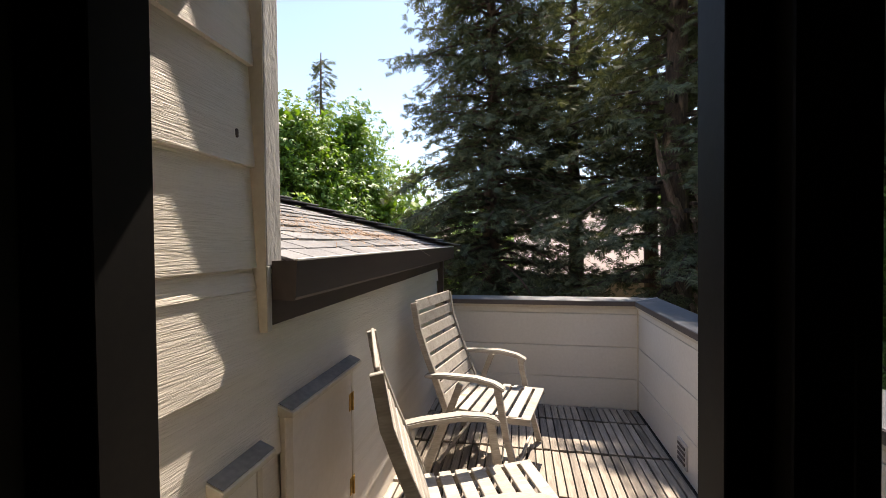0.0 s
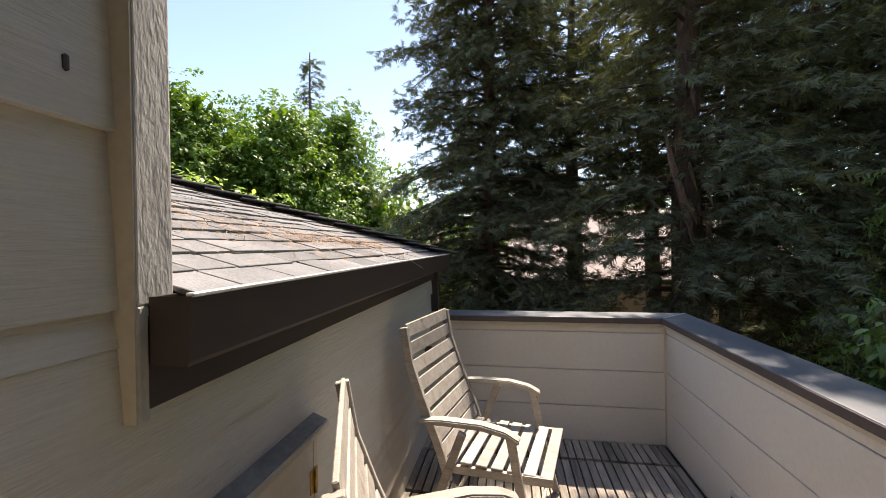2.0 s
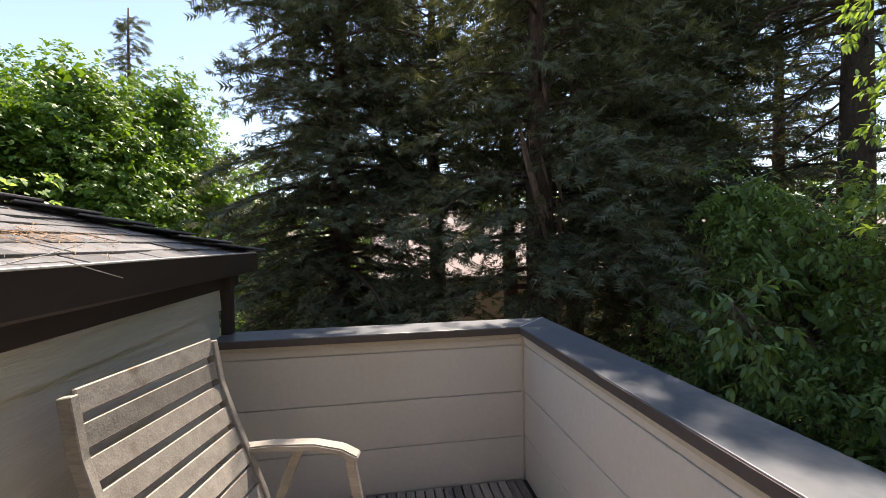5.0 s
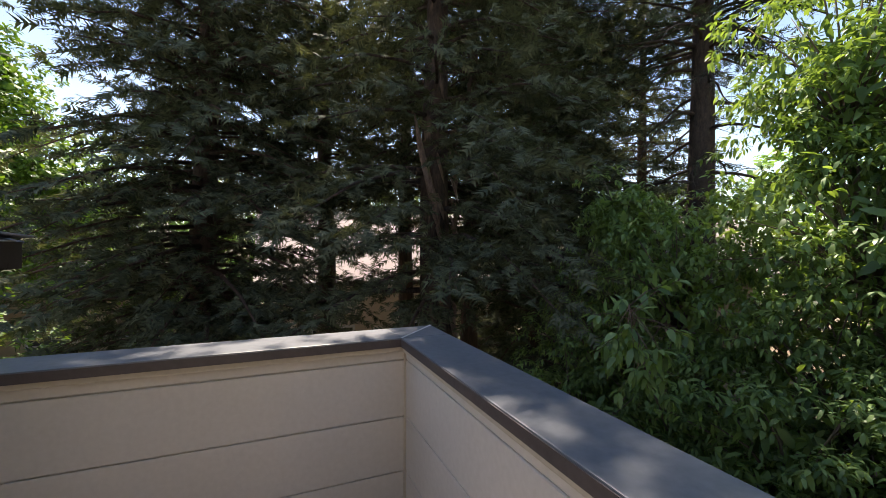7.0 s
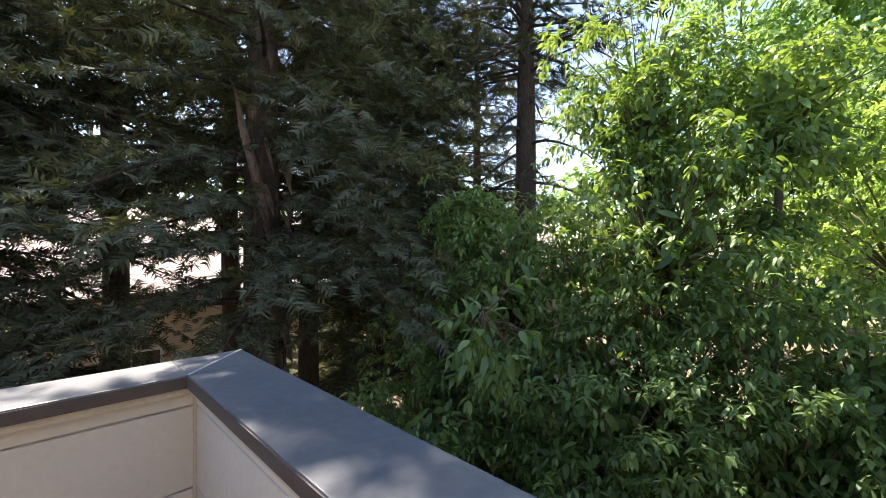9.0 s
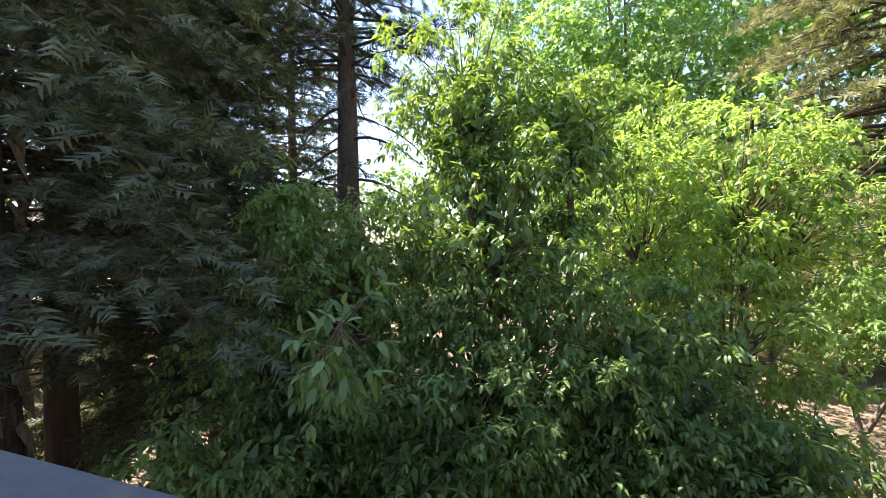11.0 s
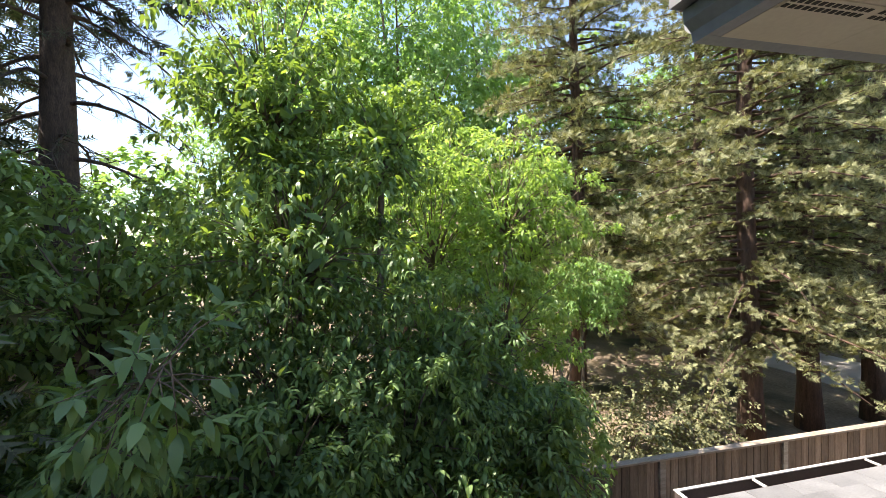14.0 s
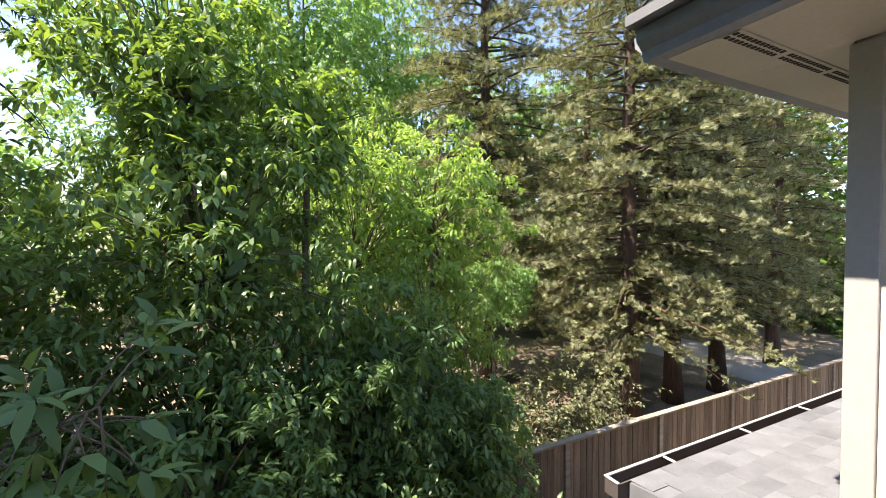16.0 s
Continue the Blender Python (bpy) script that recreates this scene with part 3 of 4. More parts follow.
# parapets
front = tagged(part("wall_front", boxes((WX, FY, -0.2, RX + 0.16, FY + 0.16, 0.94)), M["panel"]), "cream panelled balcony parapet at the far end", "wall", kind="structure")
right = tagged(part("wall_right", boxes((RX, HY, -0.2, RX + 0.16, FY, 0.94)), M["panel"]), "cream panelled long balcony parapet", "wall", kind="structure")
for z0, z1 in ((-0.02, 0.262), (0.268, 0.556), (0.562, 0.862), (0.868, 0.945)):
    part("siding_board", boxes((WX, FY - 0.012, z0, RX - 0.02, FY, z1), bevel=0.003), M["panel"], front)
    part("siding_board", boxes((RX - 0.012, HY, z0, RX, FY - 0.02, z1), bevel=0.003), M["panel"], right)
part("corner_bead", boxes((RX - 0.022, FY - 0.022, -0.02, RX - 0.002, FY - 0.002, 0.94), bevel=0.003), M["cream"], front)
part("moulding", boxes((WX, FY - 0.035, 0.915, RX - 0.036, FY - 0.012, 0.945), bevel=0.006), M["cream"], front)
part("moulding", boxes((RX - 0.035, HY, 0.915, RX - 0.012, FY - 0.012, 0.945), bevel=0.006), M["cream"], right)
CI, CO = 0.045, 0.225   # overhang of the cap inwards and its reach outwards from the inner face
cap_f = tagged(part("cap_front", boxes((WX - 0.05, FY - CI, 0.946, RX - CI, FY + CO, 0.990), (RX - CI, FY - CI, 0.946, RX + CO, FY + CO, 0.990), bevel=0.004), M["cap"]), "grey metal parapet cap with dappled sun", "trim", kind="structure")
cap_r = tagged(part("cap_right", boxes((RX - CI, HY, 0.946, RX + CO, FY - CI - 0.002, 0.990), bevel=0.004), M["cap"]), "grey metal parapet cap with dappled sun", "trim", kind="structure")
part("drip_edge", boxes((WX, FY - CI - 0.004, 0.944, RX - CI, FY - CI, 0.984)), M["cap_edge"], cap_f, "brown edge strip")
part("drip_edge", boxes((RX - CI - 0.004, HY, 0.944, RX - CI, FY - CI, 0.984)), M["cap_edge"], cap_r, "brown edge strip")

seam = boxes((-0.19, -0.006, 0, 0.19, 0.006, 0.0015))
part("seam", seam, M["metal"], cap_f, "pale mitred seam").matrix_local = pose(RX + (CO - CI) / 2, FY + (CO - CI) / 2, 0.9905, 0, 0, 45)

# gutter and fascia along the side wing
fascia = tagged(part("fascia", boxes((WX - 0.02, 1.0135, 1.277, WX + 0.026, 4.16, 1.445), bevel=0.003), M["brown"]), "dark brown fascia board under the gutter", "trim", kind="structure")
bm = bmesh.new()
prof = [(WX + 0.036, 1.49), (WX + 0.036, 1.362), (WX + 0.112, 1.362), (WX + 0.118, 1.372), (WX + 0.12, 1.40), (WX + 0.125, 1.492), (WX + 0.117, 1.492), (WX + 0.112, 1.404), (WX + 0.11, 1.38), (WX + 0.104, 1.370), (WX + 0.044, 1.370), (WX + 0.044, 1.49)]
ends = [[bm.verts.new((a, y, b)) for a, b in prof] for y in (1.0135, 4.2)]
for k in range(len(prof)):
    bm.faces.new((ends[0][k], ends[0][(k + 1) % len(prof)], ends[1][(k + 1) % len(prof)], ends[1][k]))
for y, s in ((1.0135, 1), (4.2, 1)):
    bm.faces.new([bm.verts.new((a, y, b)) for a, b in prof[:6]])
bmesh.ops.recalc_face_normals(bm, faces=bm.faces)
gutter = tagged(part("roof_gutter", bm, M["brown"]), "dark brown metal roof gutter above the side wall", "gutter", kind="structure")
part("rim", boxes((WX + 0.112, 1.0135, 1.490, WX + 0.130, 4.2, 1.498), bevel=0.002), M["metal"], gutter, "pale bare metal rim")
tagged(part("downpipe", boxes((WX + 0.0, 3.90, 0.99, WX + 0.06, 3.97, 1.38), bevel=0.006), M["brown"]), "dark brown square downpipe at the wing's corner", "downpipe", kind="structure")

# shingle roof of the wing
K = 0.335
EX, EY, EZ = WX + 0.05, 4.18, 1.475


def roof_z(x):
    return EZ + (EX - x) * K


bm = bmesh.new()
top = 2.9
pv = [bm.verts.new(c) for c in ((EX, 1.06, EZ - 0.03), (EX, EY, EZ - 0.03), (EX - top, EY - top, roof_z(EX - top) - 0.03), (EX - top, 1.06, roof_z(EX - top) - 0.03), (EX - 4, EY, EZ - 0.03), (EX - 4, EY - top, roof_z(EX - top) - 0.03))]
bm.faces.new((pv[0], pv[1], pv[2], pv[3]))
bm.faces.new((pv[1], pv[4], pv[5], pv[2]))
roof = tagged(part("roof_wing", bm, M["underlay"]), "low hipped shingle roof strewn with dry needles", "roof", kind="structure")
soffit_w = setting("eave_soffit", [(-4.6, 3.88, 1.40, WX - 0.0, 4.16, 1.43)], M["brown"], "dark brown eave soffit of the wing", "trim")
part("end_gutter", boxes((-4.6, 4.15, 1.36, WX + 0.12, 4.27, 1.49), bevel=0.006), M["brown"], gutter)
exec_rng = random.Random(4)


def tile_mesh(w, d, t):
    bm = bmesh.new()
    box(bm, 0, 0, 0, d, w, t, bevel=0.0015)
    return mesh_from("shingle", bm, M["shingle"])


SH = [tile_mesh(w, 0.18, 0.012) for w in (0.14, 0.18, 0.225, 0.27)]
slope = math.atan(K)
row, cx = 0, EX + 0.035
while row < 21:
    d = row * 0.125
    x_low = EX + 0.03 - d * math.cos(slope)
    y = 1.075 - exec_rng.uniform(0, 0.004)
    y_end = EY - (EX - x_low)
    while y < y_end:
        k = exec_rng.randrange(4)
        w = (0.14, 0.18, 0.225, 0.27)[k]
        sh = new("shingle", SH[k])
        sh.parent = roof
        m = pose(x_low + exec_rng.uniform(-0.012, 0.012), y, roof_z(x_low) + 0.012 + exec_rng.uniform(0, 0.004), 0, 0, 0) @ pose(0, 0, 0, 0, math.degrees(slope) - 3.6 + exec_rng.uniform(-0.7, 0.7), exec_rng.uniform(-1.2, 1.2)) @ Matrix.Diagonal((-1, 1, 1, 1))
        if y + w < y_end + 0.2:
            sh.matrix_local = m
        else:
            sh.matrix_local = m @ Matrix.Diagonal((1, max(0.3, (y_end + 0.05 - y) / w), 1, 1))
        y += w + 0.006
    row += 1
# hip caps
hip_d = Vector((-1, -1, K))
cap_me = mesh_from("hip_cap", boxes((-0.12, -0.16, 0, 0.12, 0.16, 0.011), bevel=0.003), M["shingle"])
for i in range(15):
    p = Vector((EX + 0.02, EY + 0.02, EZ + 0.035)) + hip_d * (0.06 + 0.155 * i)
    c = new("hip_cap", cap_me)
    c.parent = roof
    c.matrix_local = Matrix.Translation(p) @ hip_d.to_track_quat("Y", "Z").to_matrix().to_4x4() @ pose(0, 0, 0, -5, 0, 0)

# eave of the house above the corner
setting("soffit", [(0.3, HY + 0.022, 2.40, 2.37, 1.065, 2.425), (WX + 0.01, HY + 0.022, 2.40, 0.3, 0.885, 2.425), (1.896, -9, 2.40, 2.37, HY + 0.02, 2.425)], M["soffit"], "cream boarded eave soffit with a vent strip", "soffit")
setting("roof_house", [(0.28, -9, 2.55, 2.46, 1.255, 2.60), (WX + 0.01, -9, 2.55, 0.28, 0.895, 2.60)], M["shingle_low"], "grey edge of the house roof", "roof")


def gutter_run(bm, axis, a0, a1, base, z, sign):
    """A moulded gutter: its profile leans outwards with height. axis: the way it runs."""
    prof = [(0.0, 0.14), (0.0, 0.0), (0.075, 0.0), (0.085, 0.045), (0.125, 0.085), (0.13, 0.14)]
    rings = []
    for a in (a0, a1):
        rings.append([bm.verts.new((base + sign * u, a, z + w) if axis == "y" else (a, base + sign * u, z + w)) for u, w in prof])
    n = len(prof)
    for k in range(n):
        bm.faces.new((rings[0][k], rings[0][(k + 1) % n], rings[1][(k + 1) % n], rings[1][k]))
    bm.faces.new(rings[0])
    bm.faces.new(rings[1][::-1])
    bmesh.ops.recalc_face_normals(bm, faces=bm.faces)


bm = bmesh.new()
gutter_run(bm, "y", -9, 1.14, 2.37, 2.40, 1)
eg = tagged(part("eave_gutter", bm, M["gutter_grey"]), "blue-grey gutter along the house eave", "gutter", kind="structure")
bm = bmesh.new()
gutter_run(bm, "x", 0.3, 2.448, 1.065, 2.402, 1)
part("front_gutter", bm, M["gutter_grey"], eg)
vent = tagged(new("soffit_vent"), "painted soffit vent strip with small square holes", "vent")
part("plate", boxes((2.05, -3.0, 2.394, 2.14, 1.06, 2.399), bevel=0.001), M["soffit"], vent)
hole_me = mesh_from("hole", boxes((-0.011, -0.011, 2.3915, 0.011, 0.011, 2.3945)), M["underlay"])
for i in range(110):
    for x in (2.077, 2.113):
        h = new("hole", hole_me)
        h.parent = vent
        h.location = (x, 1.045 - 0.034 * i - 0.04 * (i // 12), 0)

# lower roof outside the long parapet
K2 = 0.13
bm = bmesh.new()
lv = [bm.verts.new(c) for c in ((RX + 0.17, -14, -0.12 + K2 * 1.6), (2.92, -14, -0.12), (2.92, 0.62, -0.12), (RX + 0.17, 0.62, -0.12 + K2 * 1.6), (RX + 0.17, -14, -0.5), (2.92, -14, -0.5), (2.92, 0.62, -0.5), (RX + 0.17, 0.62, -0.5))]
for f in ((0, 1, 2, 3), (3, 2, 6, 7), (1, 5, 6, 2), (0, 3, 7, 4), (4, 7, 6, 5), (0, 4, 5, 1)):
    bm.faces.new([lv[i] for i in f])
bmesh.ops.recalc_face_normals(bm, faces=bm.faces)
low = tagged(part("roof_lower", bm, M["shingle_low"]), "low grey shingle roof beside the house", "roof", kind="structure")
low_me = mesh_from("shingle", boxes((-0.17, 0, 0, 0.0, 0.3, 0.009), bevel=0.001), M["shingle_low"])
lrng = random.Random(8)
for row in range(12):
    x = 2.93 - 0.14 * row
    y = 0.30 - 0.15 * (row % 2)
    while y > -7.5 and len(low.children) < 300:
        t = new("shingle", low_me)
        t.parent = low
        t.matrix_local = pose(x, y, -0.115 + K2 * (2.92 - x), 0, math.degrees(math.atan(K2)) - 2.5, lrng.uniform(-0.3, 0.3))
        y -= 0.304
lg = tagged(part("low_gutter", boxes((2.93, -14, -0.22, 3.04, 0.72, -0.19), (2.93, -14, -0.19, 2.942, 0.72, -0.115), (3.03, -14, -0.19, 3.04, 0.72, -0.112), (2.942, 0.705, -0.19, 3.03, 0.72, -0.112)), M["cap_edge"]), "dark gutter along the low roof with a pale worn rim", "gutter", kind="structure")
part("rim", boxes((3.024, -14, -0.111, 3.046, 0.725, -0.101), (2.93, 0.70, -0.111, 3.023, 0.725, -0.103), bevel=0.002), M["metal"], lg, "pale bare metal rim")
for i in range(12):
    part("strap", boxes((2.935, 0.11 - 1.0 * i, -0.118, 3.023, 0.13 - 1.0 * i, -0.108)), M["metal"], lg, "pale metal strap")

# fence
fence = tagged(new("fence"), "weathered brown vertical board fence", "fence")
FX, FT = 6.2, -1.89
bd = mesh_from("board", boxes((-0.011, 0, GROUND, 0.011, 0.138, FT - 0.03), bevel=0.003), M["fence"])
y = 1.0
while y > -13:
    b = new("board", bd)
    b.parent = fence
    b.location = (FX + exec_rng.uniform(-0.004, 0.004), y, exec_rng.uniform(-0.012, 0.0))
    y -= 0.146
part("rail", boxes((FX - 0.07, -13, FT - 0.035, FX + 0.05, 1.2, FT), bevel=0.004), M["fence_cap"], fence, "sun-bleached grey cap board")
post_me = mesh_from("post", boxes((FX - 0.055, -0.05, GROUND, FX - 0.012, 0.05, FT - 0.036), bevel=0.004), M["fence_cap"])
for i in range(6):
    p = new("post", post_me)
    p.parent = fence
    p.location = (0, 0.5 - 2.4 * i, 0)


# ---- chairs ----
def chair():
    """A folding teak armchair facing +x, its middle at the origin."""
    root = tagged(new("folding_armchair"), "weathered grey teak folding armchair with slatted seat and back", "chair", "balcony chairs")
    w = 0.315
    back = [(-0.17, 0.34), (-0.215, 0.48), (-0.27, 0.62), (-0.335, 0.78), (-0.395, 0.95), (-0.425, 1.13)]
    for s in (1, -1):
        bm = bmesh.new()
        plank_path(bm, back, 0.045, s * w - 0.014, s * w + 0.014)
        bmesh.ops.bevel(bm, geom=bm.edges[:], offset=0.003, segments=1, affect="EDGES")
        part("back_stile", bm, M["teak"], root)
        bm = bmesh.new()
        plank_path(bm, [(0.31, 0.0), (0.22, 0.33), (0.165, 0.635)], 0.042, s * (w + 0.033) - 0.013, s * (w + 0.033) + 0.013)
        bmesh.ops.bevel(bm, geom=bm.edges[:], offset=0.003, segments=1, affect="EDGES")
        part("leg", bm, M["teak"], root)
        bm = bmesh.new()
        plank_path(bm, [(-0.33, 0.0), (-0.19, 0.33), (-0.07, 0.635)], 0.042, s * (w + 0.062) - 0.013, s * (w + 0.062) + 0.013)
        bmesh.ops.bevel(bm, geom=bm.edges[:], offset=0.003, segments=1, affect="EDGES")
        part("leg", bm, M["teak"], root)
        bm = bmesh.new()
        plank_path(bm, [(-0.33, 0.648), (-0.18, 0.662), (0.02, 0.668), (0.14, 0.650), (0.21, 0.618)], [0.022, 0.03, 0.032, 0.03, 0.026], s * (w + 0.025) - 0.032, s * (w + 0.025) + 0.032)
        bmesh.ops.bevel(bm, geom=bm.edges[:], offset=0.006, segments=2, affect="EDGES")
        part("armrest", bm, M["teak"], root)
        bm = bmesh.new()
        plank_path(bm, [(-0.22, 0.385), (0.1, 0.40), (0.36, 0.415)], 0.04, s * (w - 0.035) - 0.012, s * (w - 0.035) + 0.012)
        part("seat_rail", bm, M["teak"], root)
    for k in range(9):
        t = 0.09 + 0.885 * k / 8
        i = min(int(t * 5), 4)
        f = t * 5 - i
        x, z = (back[i][0] * (1 - f) + back[i + 1][0] * f, back[i][1] * (1 - f) + back[i + 1][1] * f)
        dx, dz = back[i + 1][0] - back[i][0], back[i + 1][1] - back[i][1]
        bm = bmesh.new()
        box(bm, -0.036, -w + 0.014, -0.007, 0.038, w - 0.014, 0.007, 0.003)
        bmesh.ops.transform(bm, matrix=Matrix.Translation((x + 0.006, 0, z)) @ pose(0, 0, 0, 0, -math.degrees(math.atan2(dz, dx))), verts=bm.verts)
        part("back_slat", bm, M["teak"], root)
    for k in range(7):
        x = -0.17 + 0.083 * k
        bm = boxes((x - 0.031, -w + 0.03, 0.418 + 0.0002 * k, x + 0.031, w - 0.03, 0.434), bevel=0.003)
        part("seat_slat", bm, M["teak"], root)
    for x, z in ((0.26, 0.08), (-0.24, 0.08)):
        bm = bmesh.new()
        sweep(bm, [(x, -w - 0.03, z), (x, w + 0.03, z)], [0.012, 0.012], 8)
        part("stretcher", bm, M["teak"], root)
    return root


c1 = chair()
c1.matrix_basis = pose(-0.17, 2.72, 0.0, 0, 0, -12)
c2 = copy_thing(c1, pose(-0.12, 1.50, 0.0, 0, 0, 22))

# ---- fittings on the walls ----
def utility_door(y0, y1, z0, z1, hinges=True):
    """A flush painted access door on the side wall, under a sloping drip cap."""
    root = tagged(new("access_door"), "cream painted utility access door with a sloping drip cap", "access door")
    root.location = (WX + 0.016, 0, 0)
    part("frame", boxes((-0.008, y0 - 0.05, z0, 0.016, y0 - 0.002, z1), (-0.008, y1 + 0.002, z0, 0.012, y1 + 0.03, z1), bevel=0.003), M["cream"], root)
    part("panel", boxes((-0.008, y0, z0, 0.012, y1, z1 - 0.022), bevel=0.003), M["panel"], root)
    bm = bmesh.new()
    a = [(-0.012, z1 + 0.038), (0.048, z1 + 0.014), (0.048, z1 - 0.006), (-0.012, z1 - 0.006)]
    r = [[bm.verts.new((x, y, z)) for x, z in a] for y in (y0 - 0.055, y1 + 0.05)]
    for k in range(4):
        bm.faces.new((r[0][k], r[0][(k + 1) % 4], r[1][(k + 1) % 4], r[1][k]))
    bm.faces.new(r[0]), bm.faces.new(r[1][::-1])
    bmesh.ops.recalc_face_normals(bm, faces=bm.faces)
    bmesh.ops.bevel(bm, geom=bm.edges[:], offset=0.003, segments=1, affect="EDGES")
    cap = part("drip_cap", bm, M["cream"], root)
    # Thin grey sheet gives the dark band above the drip cap.
    part("flashing", boxes((-0.006, y0 - 0.05, 0, 0.05, y1 + 0.045, 0.002)), M["flashing"], cap, "thin dark grey sheet on the drip cap").matrix_local = pose(-0.004, 0, z1 + 0.0375, 0, 22.0, 0)
    if hinges:
        for z in (z1 - 0.17, z0 + 0.26):
            bm = boxes((0.012, y1 - 0.028, z - 0.04, 0.0155, y1 + 0.024, z + 0.04), bevel=0.001)
            sweep(bm, [(0.019, y1, z - 0.042), (0.019, y1, z + 0.042)], [0.006, 0.006], 8)
            part("hinge", bm, M["brass"], root, "aged brass hinge")
        bm = bmesh.new()
        sweep(bm, [(0.012, y0 + 0.06, z1 - 0.42), (0.03, y0 + 0.06, z1 - 0.42), (0.034, y0 + 0.06, z1 - 0.42)], [0.012, 0.012, 0.02], 12)
        part("knob", bm, M["gutter_grey"], root, "small grey knob", smooth=True)
    return root


utility_door(1.13, 1.64, 0.12, 0.955)
utility_door(0.80, 0.93, 0.12, 0.88, hinges=False)

faucet = tagged(new("hose_outlet"), "black wall-mounted hose outlet with a hooked spout", "faucet")
faucet.location = (WX, 3.63, 0.70)
part("body", boxes((-0.006, -0.05, -0.028, 0.045, 0.05, 0.03), bevel=0.006), M["underlay"], faucet)
bm = bmesh.new()
sweep(bm, [(0.04, 0.0, 0.0), (0.09, -0.01, 0.015), (0.115, -0.012, 0.0), (0.12, -0.012, -0.035)], [0.012, 0.011, 0.011, 0.012], 9)
part("spout", bm, M["gutter_grey"], faucet, "worn grey metal spout", smooth=True)
scupper = tagged(new("wall_vent"), "small brown louvred vent low on the parapet", "vent")
scupper.location = (RX - 0.012, 2.73, 0.12)
part("frame", boxes((-0.012, -0.075, -0.085, 0.004, 0.075, 0.085), bevel=0.003), M["rough_trim"], scupper)
for i in range(4):
    part("louvre", boxes((-0.018, -0.058, -0.06 + 0.034 * i, -0.0125, 0.058, -0.042 + 0.034 * i), bevel=0.001), M["cap_edge"], scupper)

# nail hole plug and a strand of cobweb on the siding
tagged(part("siding_hook", boxes((WX - 0.012, 0.905, 1.865, WX + 0.002, 0.914, 1.892), bevel=0.003), M["cap_edge"]), "small rusty hook on the siding", "hook")

# ---- needles on the shingle roof ----
nrng = np.random.default_rng(5)
npos = []
for cx, cy, sx, sy, n in ((-1.15, 1.9, 0.16, 0.3, 900), (-1.05, 2.45, 0.07, 0.25, 800), (-0.95, 2.9, 0.05, 0.2, 450), (-1.45, 1.5, 0.08, 0.2, 500), (-1.3, 2.4, 0.5, 0.8, 500), (-0.8, 2.6, 0.05, 0.5, 160)):
    q = np.stack([nrng.normal(cx, sx, n), nrng.normal(cy, sy, n), np.zeros(n)], 1)
    q = q[(q[:, 0] < EX) & (q[:, 1] > 1.2) & (q[:, 1] < EY - (EX - q[:, 0]))]
    q[:, 2] = EZ + (EX - q[:, 0]) * K + 0.03 + nrng.random(len(q)) * 0.012
    npos.append(q)
npos = np.concatenate(npos)
nv, nf = np.array([(-0.5, 0.03, 0), (-0.5, -0.03, 0), (0.5, 0.03, 0.06), (0.5, -0.03, 0.06)], float), np.array([(0, 1, 3, 2)], int)
ndir = nrng.normal(0, 1, (len(npos), 3)) * [1, 1, 0.1] + np.array([0, 0, 0])
ndir[:, 2] -= K * ndir[:, 0]
v, f = scatter(nv, nf, npos, ndir, np.tile([0.0, 0.0, 1.0], (len(npos), 1)) + nrng.normal(0, 0.3, (len(npos), 3)), nrng.uniform(0.012, 0.04, len(npos)))
tagged(new("dry_needles", soup("dry_needles", v, f, M["needle"])), "dry orange-brown needles strewn over the shingles", "debris", kind="stuff")
straw = tagged(new("straw"), "pale dry straw caught on the gutter rim", "straw")
for i, (y, dx, dz, ln) in enumerate(((2.30, 0.10, -0.06, 0.3), (2.34, 0.05, 0.05, 0.2), (2.28, -0.1, 0.04, 0.16))):
    bm = bmesh.new()
    sweep(bm, [(WX + 0.10, y, 1.505), (WX + 0.11 + dx * 0.5, y + ln * 0.5, 1.52 + dz * 0.2), (WX + 0.11 + dx, y + ln, 1.51 + dz)], [0.0018, 0.0018, 0.001], 5)
    part("stalk", bm, M["rough_trim"], straw)

# ---- deck slats ----
floor_ob = bpy.data.objects["floor"]
sl_me = {}
rows_y = [(HY + 0.02, 0.66), (0.668, 1.20), (1.208, 1.76), (1.768, 2.32), (2.328, 2.88), (2.888, 3.43), (3.438, FY - 0.014)]
for y0, y1 in rows_y:
    ln = y1 - y0
    me = mesh_from("slat", boxes((-0.0245, 0.004, -0.03, 0.0245, ln - 0.018, -0.006), bevel=0.002), M["slat"])
    x = WX + 0.03
    while x < RX - 0.03:
        s = new("slat", me)
        s.parent = floor_ob
        s.matrix_local = pose(x, y0 + exec_rng.uniform(-0.002, 0.002), exec_rng.uniform(-0.003, 0.004), 0, 0, exec_rng.uniform(-0.25, 0.25))
        x += 0.0585

# Pool of sunlight on the far ground, laid as a pale strip.
setting("path", [(2.0, -16.5, GROUND, 24.0, -12.8, GROUND + 0.03)], M["path"], "pale strip of sunlit ground beyond the fence", "path")

